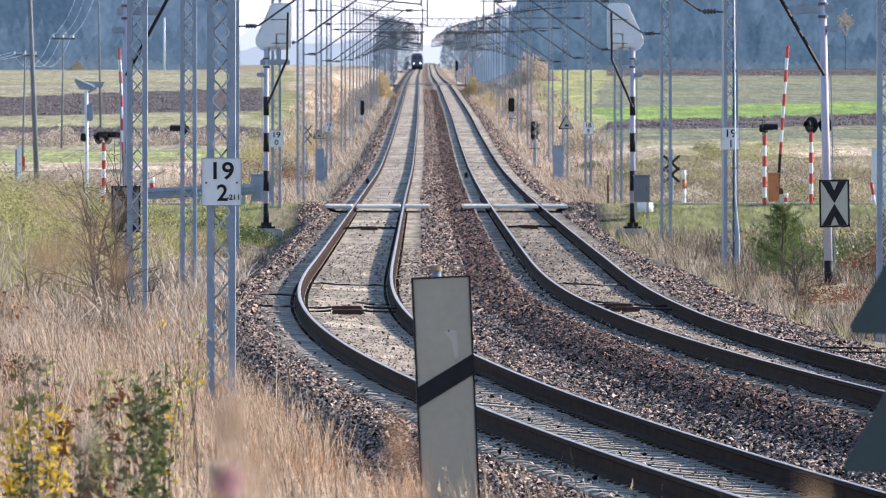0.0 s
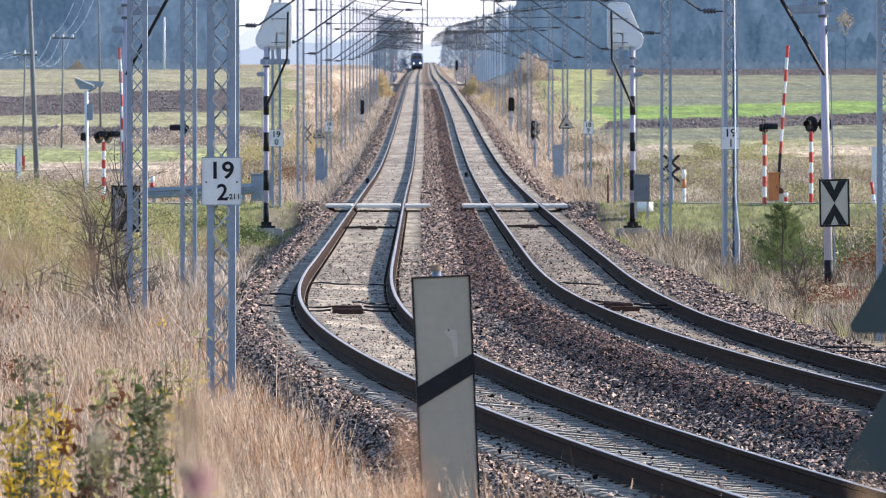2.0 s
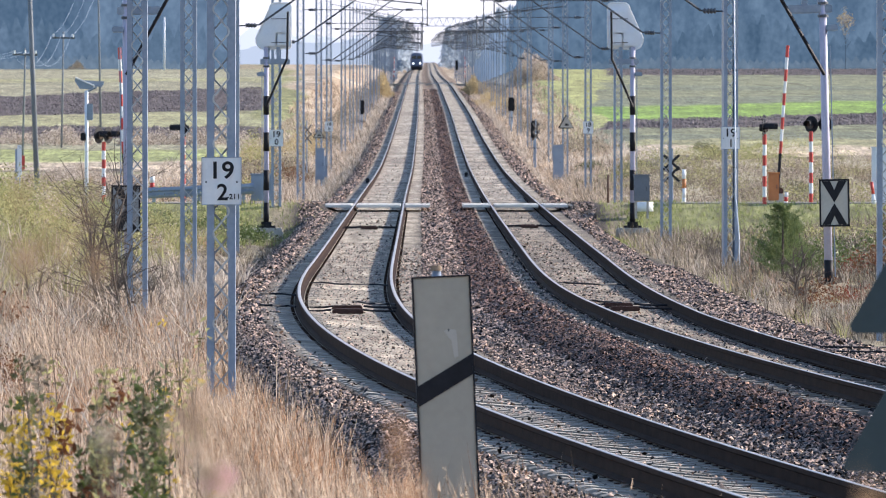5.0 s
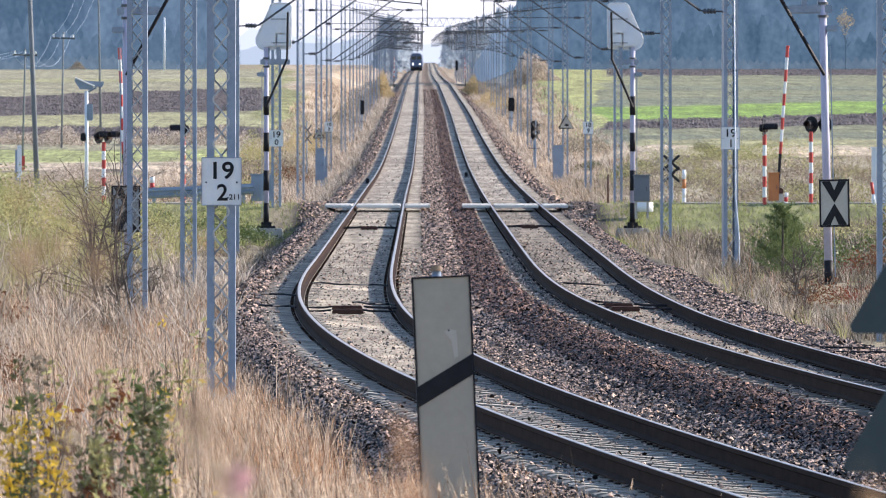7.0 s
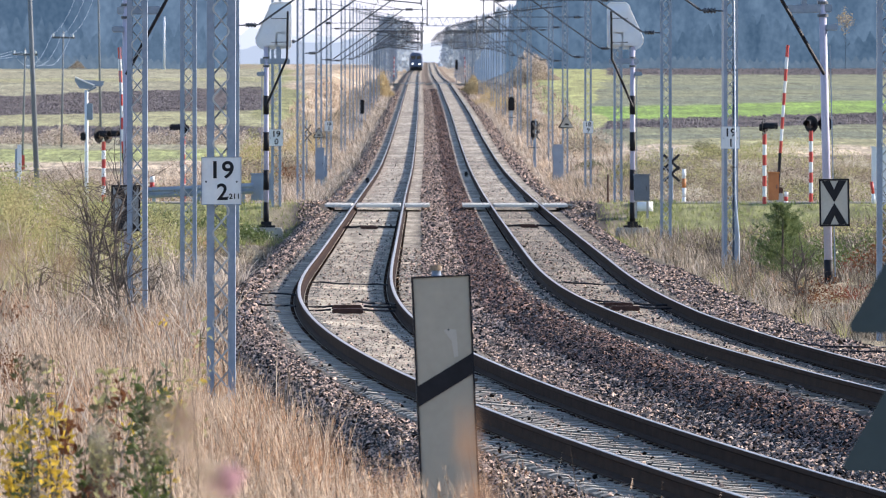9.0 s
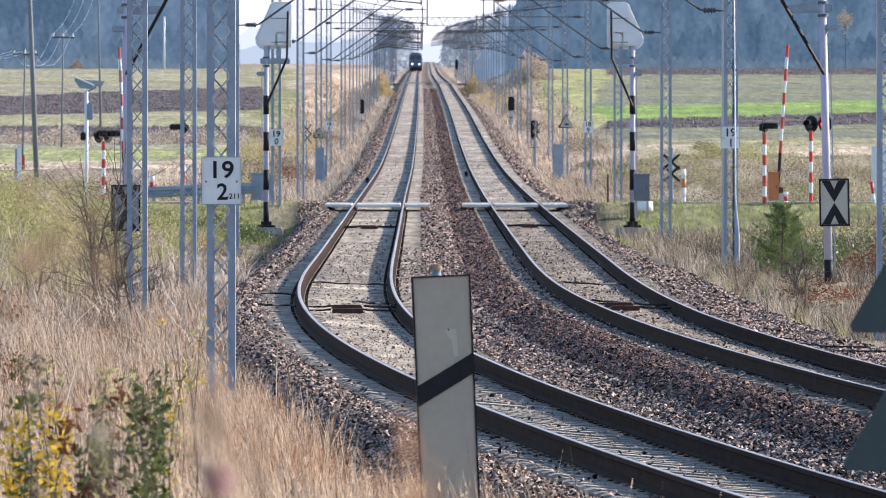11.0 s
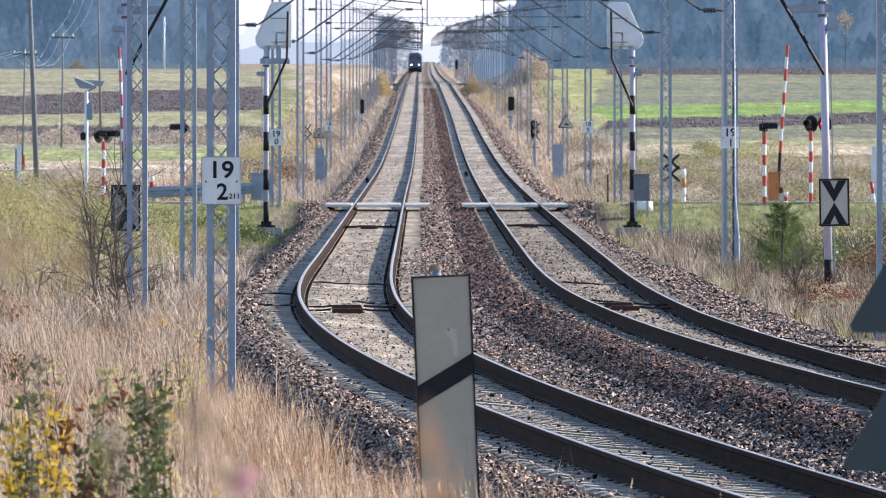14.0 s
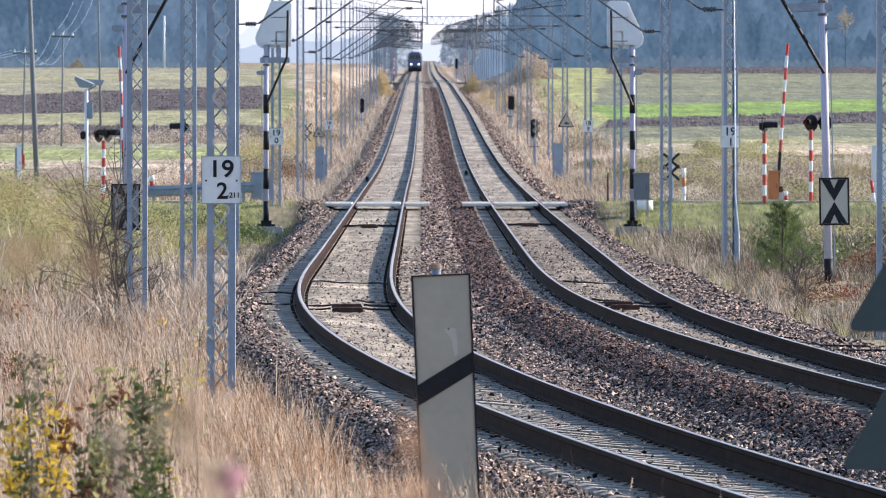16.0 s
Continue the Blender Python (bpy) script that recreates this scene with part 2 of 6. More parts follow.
RAIL_Z = eased([(-200, 0.28), (60, 0.28), (110, 0.285), (165, 0.383), (250, 0.67), (332, 1.0), (460, 1.63), (600, 3.03), (800, 5.43), (1000, 7.6),
                (1300, 10.86), (1650, 14.0), (2030, 17.55), (2475, 21.9), (3000, 27.1), (4600, 42)], 90)
LINE_X = eased([(-200, -0.87), (165, -1.64), (250, -1.82), (332, -2.0), (460, -2.15), (600, -2.39), (800, -2.75), (1300, -3.9), (1650, -4.8), (2030, -5.68), (2475, -6.4), (3000, -7.2), (4600, -9.7)], 90)
EASE = np.clip((192.0 - RUN) / 52.0, 0, 1)                       # the easement into the curve of 1285 m radius on which the line swings away
BEND = np.cumsum(np.cumsum((EASE / 1285.0)[::-1]))[::-1] * STEP * STEP
CANT = 0.129 * EASE                                             # the outer rail lies higher in the curve
LINE_X = LINE_X + BEND + 2.06                                   # midway between the two tracks
HALF = 2.08
VERGE_Z = eased([(-200, 0.6), (0, 0.8), (30, 0.6), (60, 0.12), (90, -0.12), (204, 0.0), (290, -0.05), (330, 0.3), (371, 0.62), (440, 0.7), (480, 0.95), (540, 1.9),
                 (600, 2.45), (800, 4.85), (1000, 7.0), (1300, 10.2), (1650, 13.4), (2280, 19.3), (3000, 26.3), (4600, 41.3)], 24)
FIELD_Z = eased([(-200, 0.9), (0, 0.8), (90, -0.05), (204, 0.35), (290, 0.35), (330, 0.55), (450, 1.5), (600, 3.0), (800, 5.35), (1000, 8.3), (1150, 10.3), (1400, 13.5),
                 (2280, 20.5), (3000, 27), (4600, 42)], 30)


def at(table, d):
    return float(np.interp(d, RUN, table))


def along(d, u=0.0, h=0.0):
    """A place on the line: d metres away, u to the right of its middle, h over the rail's top."""
    slope = (at(LINE_X, d + 2) - at(LINE_X, d - 2)) / 4
    n = math.hypot(1, slope)
    e = min(max(u - math.copysign(HALF, u), -1.7), 1.7) if abs(u) > 0.38 else 0
    return Vector((at(LINE_X, d) + u / n, d - u * slope / n, at(RAIL_Z, d) + h - at(CANT, d) * e / 1.505))


def ground_z(x, y):
    """The lie of the land: ballast bed, shoulders, verge, fields and the bank of the road."""
    x, y = np.asarray(x, float), np.asarray(y, float)
    mid, rail = np.interp(y, RUN, LINE_X), np.interp(y, RUN, RAIL_Z)
    verge, field = np.interp(y, RUN, VERGE_Z), np.interp(y, RUN, FIELD_Z)
    u = np.abs(x - mid)
    land = verge + (field - verge) * np.clip((u - 6.5) / 6, 0, 1) ** 1.2
    land = land + 0.85 * np.exp(-((y - 232) / 42.0) ** 2) * np.clip((mid - x - 7.6) / 2.4, 0, 1)
    road = np.clip((9.5 - np.abs(y - 302)) / 6.0, 0, 1)
    land = land + (0.93 - land) * road * (y > 280) * (y < 325)
    cant, s = np.interp(y, RUN, CANT), x - mid
    e = np.where(u > 0.38, np.clip(s - np.sign(s) * HALF, -1.7, 1.7), -1.7 * s / 0.38)
    low = np.interp(y, [90, 118], [0.220, 0.186])
    bed = rail - low - 0.05 * np.clip(1 - u / 0.8, 0, 1) - cant * e / 1.505
    slope = rail - low - (u - 3.75) / 1.5 - cant * e / 1.505
    out = np.where(u < 3.75, bed, np.maximum(slope, land))
    swell = 0.10 * np.sin(x * 0.9 + 1.3 * np.sin(y * 0.11)) * np.sin(y * 0.23 + x * 0.4)
    return out + np.where(u > 5.2, swell * (1 - road), 0)


def foot(x, y, sink=0.0):
    return float(ground_z(x, y)) - sink


# Far field and far bed colours are paled and greyed to stand for haze.
LAND = {"scrub": (0.27, 0.24, 0.17), "straw": (0.36, 0.29, 0.22), "reed": (0.48, 0.42, 0.345), "olive": (0.31, 0.32, 0.19), "beige": (0.295, 0.297, 0.215),
        "plough": (0.125, 0.108, 0.108), "meadow": (0.30, 0.35, 0.15), "green": (0.195, 0.218, 0.140), "bright": (0.20, 0.335, 0.065), "greygreen": (0.165, 0.192, 0.140), "lawn": (0.25, 0.27, 0.12),
        "ballast": (0.055, 0.045, 0.040), "bed": (0.365, 0.338, 0.298), "darkbed": (0.245, 0.222, 0.193), "farbed": (0.36, 0.338, 0.312), "bank": (0.33, 0.36, 0.15), "gravel": (0.10, 0.088, 0.078), "farballast": (0.17, 0.132, 0.108), "farrustshade": (0.105, 0.078, 0.064), "dark": (0.12, 0.10, 0.08)}
# strips of land one behind the other: where each ends along the outer and the inner line of sight, and what grows on it
LEFT_FIELDS = [(330, 330, "scrub"), (430, 430, "straw"), (488, 500, "reed"), (545, 560, "meadow"), (612, 622, "beige"), (684, 680, "plough"), (780, 824, "olive"), (932, 1040, "plough"),
               (1120, 1140, "beige"), (1180, 1200, "olive"), (1400, 1400, "beige"), (1452, 1452, "olive"), (9999, 9999, "scrub")]
RIGHT_FIELDS = [(352, 352, "straw"), (372, 372, "olive"), (400, 400, "scrub"), (440, 440, "reed"), (466, 466, "olive"), (500, 500, "reed"), (520, 520, "dark"), (565, 575, "reed"), (610, 606, "olive"),
                (650, 628, "greygreen"), (698, 672, "green"), (796, 728, "plough"), (902, 840, "bright"), (960, 915, "greygreen"), (1010, 1000, "green"), (1060, 1075, "greygreen"), (1262, 1258, "green"),
                (1450, 1450, "plough"), (9999, 9999, "scrub")]


def land_use(x, y, wob=0.0):
    """Which strip of land a place in the fields belongs to."""
    side = min(max((abs(x) / max(y, 1.0) - 0.0165) / 0.0275, 0.0), 1.0)
    for outer, inner, name in LEFT_FIELDS if x < at(LINE_X, y) else RIGHT_FIELDS:
        if y + wob < inner + (outer - inner) * side:
            return name


def make_ground():
    xs = np.unique(np.concatenate([np.arange(-14, 18.01, 0.35), np.linspace(18, 60, 22), np.linspace(-60, -14, 24), np.geomspace(60, 2600, 20), -np.geomspace(60, 2600, 20)]))
    ys = np.unique(np.concatenate([np.linspace(-200, 20, 20), np.arange(20, 340, 1.2), np.arange(340, 700, 5), np.arange(700, 1500, 10), np.arange(1500, 4601, 60)]))
    X, Y = np.meshgrid(xs, ys)
    X = X + np.interp(Y, RUN, LINE_X) * np.clip(1.5 - np.abs(X) / 30, 0, 1) - 1.0
    Z = ground_z(X, Y)
    me = bpy.data.meshes.new("ground")
    nx, ny = len(xs), len(ys)
    idx = np.arange(nx * ny).reshape(ny, nx)
    quads = np.stack([idx[:-1, :-1], idx[:-1, 1:], idx[1:, 1:], idx[1:, :-1]], -1).reshape(-1, 4)
    me.from_pydata(np.stack([X, Y, Z], -1).reshape(-1, 3).tolist(), [], quads.tolist())
    colours = np.ones((nx * ny, 4), np.float32)
    for k, (x, y) in enumerate(zip(X.ravel(), Y.ravel())):
        u = x - at(LINE_X, y)
        wob = 5 * noise.noise((x * 0.03, y * 0.01, 0)) * (y / 800)
        if abs(abs(u) - HALF) < 1.36:
            # gravel is darkened so that gaps between near sleepers read as shaded
            kind = "gravel" if y < 106 else ("farbed" if y > 330 else ("bed" if u < 0 else "darkbed"))
        elif abs(u) < 4.7:
            # ballast ground is near-black to stand for shade between the stones
            kind = "ballast" if y < 330 else ("farrustshade" if 0 < u < 1 else "farballast")
        elif y < 330:
            kind = "lawn" if 284 < y < 318 and abs(u) > 5.5 else ("straw" if u < 0 and y < 150 else "scrub")
        elif abs(u) < 5.5 + (y / 210 if u > 0 else max(y / 210, (y - 480) / 66)) + 2 * noise.noise((y * 0.01, u * 0.1, 4)):
            kind = "reed" if noise.noise((x * 0.2, y * 0.03, 2)) > 0 else "straw"
        elif y < 480 and abs(x) < 60 and noise.noise((x * 0.05, y * 0.035, 9)) > 0.2:
            kind = ("dark", "olive", "straw")[int(abs(noise.noise((x * 0.04, y * 0.05, 3))) * 7) % 3]
        else:
            kind = land_use(x, y, wob)
            if y > 560 and abs(x) < (0.0178 if u < 0 else 0.0158) * y + 0.4 * wob:
                kind = "bank" if u > 0 else "lawn"
        colours[k, :3] = LAND[kind]
    layer = me.color_attributes.new("land", "FLOAT_COLOR", "POINT")
    layer.data.foreach_set("color", colours.ravel())
    m = bpy.data.materials.new("soil_and_fields")
    m.use_nodes = True
    nt = m.node_tree
    link, add = nt.links.new, nt.nodes.new
    use, coord = add("ShaderNodeVertexColor"), add("ShaderNodeTexCoord")
    use.layer_name = "land"
    last = use.outputs[0]
    for scale, amount, stretch in ((0.9, 0.55, (1, 1, 1)), (14.0, 0.6, (1, 1, 1)), (0.05, 0.4, (0.25, 2.5, 1)), (0.25, 0.45, (0.15, 1, 1)), (0.11, 0.5, (0.03, 1.4, 1)), (0.8, 0.5, (1, 0.1, 1)), (2.4, 0.5, (1, 0.15, 1)), (5.0, 0.75, (1, 0.04, 1))):
        mapping, tex, ramp, mix = add("ShaderNodeMapping"), add("ShaderNodeTexNoise"), add("ShaderNodeValToRGB"), add("ShaderNodeMix")
        mapping.inputs["Scale"].default_value = stretch
        link(coord.outputs["Object"], mapping.inputs[0]), link(mapping.outputs[0], tex.inputs[0])
        tex.inputs["Scale"].default_value, tex.inputs["Detail"].default_value = scale, 5
        ramp.color_ramp.elements[0].position, ramp.color_ramp.elements[1].position = 0.32, 0.68
        ramp.color_ramp.elements[0].color, ramp.color_ramp.elements[1].color = (0.55, 0.53, 0.51, 1), (1.45, 1.43, 1.38, 1)
        link(tex.outputs[0], ramp.inputs[0])
        mix.data_type, mix.blend_type = "RGBA", "MULTIPLY"
        mix.inputs[0].default_value = amount
        link(last, mix.inputs[6]), link(ramp.outputs[0], mix.inputs[7])
        last = mix.outputs[2]
    shader = nt.nodes["Principled BSDF"]
    shader.inputs["Roughness"].default_value = 0.95
    link(last, shader.inputs["Base Color"])
    tex, relief = add("ShaderNodeTexNoise"), add("ShaderNodeBump")
    tex.inputs["Scale"].default_value, tex.inputs["Detail"].default_value = 16, 6
    link(coord.outputs["Object"], tex.inputs[0]), link(tex.outputs[0], relief.inputs["Height"])
    relief.inputs["Strength"].default_value, relief.inputs["Distance"].default_value = 0.7, 0.08
    link(relief.outputs[0], shader.inputs["Normal"])
    me.materials.append(m)
    me.polygons.foreach_set("use_smooth", [True] * len(me.polygons))
    tagged(new("ground", me), "rolling autumn farmland with ballast bed, dry verges and fields", "ground", kind="structure")


make_ground()


def haze_backdrop():
    """The plain bright sky low over the horizon."""
    s = Solid()
    n = 24
    for k in range(n + 1):
        a = radians(-40 + 80 * k / n)
        s.v += [(4850 * math.sin(a), 4850 * math.cos(a), -20), (4850 * math.sin(a), 4850 * math.cos(a), 700)]
    s.f = [(2 * k, 2 * k + 2, 2 * k + 3, 2 * k + 1) for k in range(n)]
    m = surface("pale_sky", (0.0, 0.0, 0.0), (0.0, 0.0, 0.0), 1, 1.0, glow=(0.90, 0.89, 0.94), power=0.64)
    tagged(new("backdrop", s.mesh("backdrop", m)), "plain pale bright sky over the horizon", "sky", kind="structure")


haze_backdrop()

# ======================= tracks =======================
RAIL_FOOT = [(-0.075, -0.172), (0.075, -0.172), (0.075, -0.160), (0.012, -0.135), (0.010, -0.05), (0.036, -0.038), (0.036, -0.004), (-0.036, -0.004),
             (-0.036, -0.038), (-0.010, -0.05), (-0.012, -0.135), (-0.075, -0.160)]
RAIL_HEAD = [(-0.025, -0.004), (0.025, -0.004), (0.019, 0.0), (-0.019, 0.0)]
STATIONS = np.unique(np.concatenate([np.arange(-40, 400, 2.0), np.arange(400, 1200, 8), np.arange(1200, 4500, 30)]))


def swept(profile, u):
    solid = Solid()
    n = len(profile)
    for k, d in enumerate(STATIONS):
        solid.v += [tuple(along(d, u + a, h)) for a, h in profile]
        if k:
            base = (k - 1) * n
            solid.f += [(base + i, base + (i + 1) % n, base + n + (i + 1) % n, base + n + i) for i in range(n)]
    return solid


def sleeper_mesh():
    s = Solid()
    s.plate([(-1.25, -0.38), (1.25, -0.38), (1.25, -0.20), (1.20, -0.182), (0.45, -0.182), (0.35, -0.195), (-0.35, -0.195), (-0.45, -0.182), (-1.20, -0.182), (-1.25, -0.20)], -0.14, 0.14)
    return s


def make_track(side, label):
    u0 = side * HALF
    track = thing("railway_track", pose(0, 0, 0), label, "railway track", "tracks of the line", "structure")
    for r in (-0.7525, 0.7525):
        rail = part("rail", swept(RAIL_FOOT, u0 + r), M_RAIL, track, "rusty brown steel rail")
        part("rail_head", swept(RAIL_HEAD, u0 + r), M_RAILTOP, rail, "bright polished running surface")
    sleepers = M_SLEEPER if side < 0 else M_DARKSLEEPER
    me = sleeper_mesh().mesh("sleeper", sleepers)
    first = 46 if side < 0 else 92
    for k in range(300):
        d = first + 0.6 * k
        ob = part("sleeper", me, sleepers, track)
        slope = (at(LINE_X, d + 2) - at(LINE_X, d - 2)) / 4
        ob.matrix_basis = Matrix.Translation(along(d, u0, random.uniform(-0.007, 0.007) - 0.008 * min(max((d - 140) / 80, 0), 1))) @ Matrix.Rotation(-math.atan(slope) + random.gauss(0, 0.0025), 4, "Z") @ Matrix.Rotation(at(CANT, d) / 1.505, 4, "Y")
    rest = Solid()
    base = sleeper_mesh()
    for k in range(-70, 1780):
        d = first + 0.6 * k
        if 0 <= k < 300 or d < 5:
            continue
        p = along(d, u0, -0.009 if d > 150 else 0.0)
        rest.add([(p.x + x, p.y + y, p.z + z) for x, y, z in base.v], base.f)
    tagged(part("far_sleepers", rest, sleepers, track, "grey concrete sleepers"), kind="stuff")
    clip = Solid()
    for k in range(420):
        d = first + 0.6 * k
        for r in (-0.7525, 0.7525):
            for e in (-0.11, 0.11):
                p = along(d, u0 + r + e, -0.176)
                clip.box(p.x, p.y, p.z - 0.004, 0.05, 0.07, 0.016)
    tagged(part("rail_fastenings", clip, M_RAIL, track, "rusty rail clips"), kind="stuff")


make_track(-1, "curving railway track of rusty rails on grey concrete sleepers")
make_track(1, "curving railway track of rusty rails on darker concrete sleepers")

CROWN = np.array([(1, 0, 0), (0, 1, 0), (-1, 0, 0), (0, -1, 0), (0, 0, 1)], float)       # the free upper half of a broken stone
CROWN_F = np.array([(0, 1, 4), (1, 2, 4), (2, 3, 4), (3, 0, 4)])


def stones(name, label, material, bands, seed):
    """Loose stones strewn over strips of the bed: (d0, d1, u0, u1, number per square metre, size)."""
    rng = np.random.default_rng(seed)
    places, sizes = [], []
    for d0, d1, u0, u1, density, size in bands:
        n = int((d1 - d0) * (u1 - u0) * density)
        d, u = rng.uniform(d0, d1, n), rng.uniform(u0, u1, n)
        x = np.interp(d, RUN, LINE_X) + u
        lift = np.where((np.abs(np.abs(u) - HALF) < 1.25) & (d < 118) & (rng.uniform(0, 1, n) < 0.6), np.interp(d, [90, 118], [0.036, 0.003]), 0)
        z = ground_z(x, d) + lift
        places.append(np.stack([x, d, z + size * rng.uniform(-0.1, 0.9, n)], -1))
        sizes.append(size * rng.uniform(0.45, 1.3, n))
    p, s = np.concatenate(places), np.concatenate(sizes)
    n = len(p)
    turn, tip = rng.uniform(0, 2 * math.pi, n), rng.normal(0, 0.42, (n, 2))
    local = CROWN[None] * rng.uniform(0.55, 1.1, (n, 5, 1)) + rng.normal(0, 0.16, (n, 5, 3))
    local[:, :4, 2] -= 0.2
    local[:, 4] = local[:, 4] * (1, 1, 0.5) + rng.normal(0, 0.3, (n, 3)) * (1, 1, 0)
    local[:, :, 2] += local[:, :, 0] * tip[:, :1] + local[:, :, 1] * tip[:, 1:]
    c, w = np.cos(turn)[:, None], np.sin(turn)[:, None]
    spun = np.stack([local[:, :, 0] * c - local[:, :, 1] * w, local[:, :, 0] * w + local[:, :, 1] * c, local[:, :, 2] * 0.95], -1)
    verts = spun * s[:, None, None] + p[:, None, :]
    faces = CROWN_F[None] + 5 * np.arange(n)[:, None, None]
    return tagged(new(name, big_mesh(name, verts, faces, material)), label, "ballast", kind="stuff")


stones("ballast_stones", "loose crushed granite ballast along the track", M_STONE,
       [(52, 90, -6.1, -3.45, 560, 0.025), (90, 135, -5.0, -3.45, 540, 0.026), (135, 220, -4.8, -3.45, 220, 0.045), (220, 330, -4.45, -3.45, 170, 0.046), (330, 600, -4.15, -3.4, 34, 0.065), (600, 800, -4.15, -3.4, 16, 0.075), (800, 1150, -4.15, -3.4, 14, 0.06), (800, 1200, -0.8, 0.05, 18, 0.06), (600, 800, 3.4, 4.5, 30, 0.055), (800, 1200, 3.4, 4.5, 15, 0.065),
        (70, 135, -0.75, 0.0, 560, 0.028), (135, 220, -0.75, 0.05, 270, 0.040), (220, 330, -0.75, 0.05, 150, 0.055), (330, 600, -0.8, 0.05, 85, 0.05), (600, 800, -0.8, 0.05, 36, 0.055),
        (105, 160, 3.4, 4.8, 300, 0.034), (160, 220, 3.4, 4.8, 220, 0.042), (220, 330, 3.4, 4.45, 160, 0.046), (330, 600, 3.4, 4.5, 30, 0.08),
        (220, 520, -2.65, -1.5, 3, 0.03), (260, 520, 1.5, 2.65, 3, 0.03),
        (60, 150, -2.65, -1.5, 34, 0.015), (150, 230, -2.65, -1.5, 16, 0.02), (60, 220, -2.65, -1.5, 6, 0.026), (90, 165, 1.5, 2.65, 12, 0.02), (90, 260, 1.5, 2.65, 8, 0.025), (60, 95, -3.45, -2.95, 46, 0.024), (95, 300, -3.45, -3.15, 14, 0.03), (60, 220, -1.25, -0.75, 24, 0.028), (90, 220, 0.75, 1.25, 26, 0.028), (120, 230, 1.4, 2.75, 14, 0.024), (100, 230, 2.95, 3.4, 18, 0.03)], 3)
stones("dark_ballast_stones", "rust-brown crushed ballast between tracks, darkened like its shaded slope", M_STONEDARK,
       [(70, 135, 0.0, 0.8, 560, 0.028), (135, 220, 0.0, 0.8, 270, 0.040), (220, 330, 0.0, 0.8, 150, 0.055), (330, 600, 0.0, 0.8, 85, 0.05), (600, 800, 0.0, 0.8, 36, 0.055), (800, 1200, 0.0, 0.8, 16, 0.065)], 4)



def clods():
    """Turned earth: rough lumps in furrows over the ploughed strips that lie in view."""
    rng = np.random.default_rng(5)
    kept = []
    for d0, d1, n in ((600, 720, 16000), (730, 1060, 52000), (1240, 1420, 22000)):
        for d, v in zip(rng.uniform(d0, d1, n), rng.uniform(0.012, 0.050, n)):
            for side in (-1, 1):
                x = side * v * d
                if land_use(x, d) == "plough" and v > (0.0182 if side < 0 else 0.0165):
                    kept.append((x, 1.6 * round(d / 1.6) + rng.normal(0, 0.25), d))
    p = np.array(kept)
    n = len(p)
    s = rng.uniform(0.04, 0.115, n) * (1 + 0.5 * (rng.uniform(0, 1, n) < 0.08))
    base = np.stack([p[:, 0], p[:, 1], ground_z(p[:, 0], p[:, 1]) + 0.02], -1)
    local = CROWN[None] * rng.uniform(0.6, 1.3, (n, 5, 1)) + rng.normal(0, 0.2, (n, 5, 3))
    local[:, :4, 2] -= 0.25
    return tagged(new("ploughed_clods", big_mesh("ploughed_clods", local * s[:, None, None] + base[:, None, :], CROWN_F[None] + 5 * np.arange(n)[:, None, None], M_CLOD)), "dark turned clods of ploughed fields", "soil", kind="stuff")


clods()

# ======================= level crossing =======================


def crossing(d0, width, slabs, name):
    """Concrete panels between and beside the rails."""
    made = thing("level_crossing", pose(0, 0, 0), name, "level crossing", kind="structure")
    for side in (-1, 1):
        for a, b in ((-1.62, -0.80), (-0.66, 0.66), (0.80, 1.55)):
            for k in range(slabs):
                y0, y1 = d0 + width * k / slabs + 0.01, d0 + width * (k + 1) / slabs - 0.01
                p, q = along(y0, side * HALF + a, 0.03), along(y1, side * HALF + b, 0.03)
                s = Solid().box((p.x + q.x) / 2, (p.y + q.y) / 2, (p.z + q.z) / 2 - 0.045, b - a, y1 - y0, 0.08, bevel=0.006)
                part("concrete_panel", s, M_SLAB, made)
    return made


crossing(299, 6.0, 3, "pale concrete panels of a road level crossing")
crossing(1318, 5.0, 2, "far concrete panels of a second level crossing")


def make_road():
    s = Solid()
    for d0, half in ((302, 2.8), (1320, 2.5)):
        for u0, u1 in ((-80, -3.75), (3.7, 90)) if d0 < 500 else ((-11, -3.75), (-0.42, 0.42), (3.7, 12)):
            cuts = np.linspace(u0, u1, max(2, int((u1 - u0) / 3) + 1))
            k = len(s.v)
            for u in cuts:
                x = at(LINE_X, d0) + u
                for y in (d0 - half, d0 + half):
                    z = max(float(ground_z(x, y)), float(ground_z(x, d0))) + 0.03 if abs(u) > 5 and d0 < 500 else at(RAIL_Z, y) - 0.01
                    s.v += [(x, y, z), (x, y, z - 0.25)]
            for i in range(len(cuts) - 1):
                b = k + 4 * i
                s.f += [(b, b + 4, b + 6, b + 2), (b, b + 1, b + 5, b + 4), (b + 2, b + 6, b + 7, b + 3)]
    tagged(new("road", s.mesh("road", M_ASPHALT)), "worn grey country road over the railway", "road", kind="structure")


make_road()

# ======================= catenary masts =======================


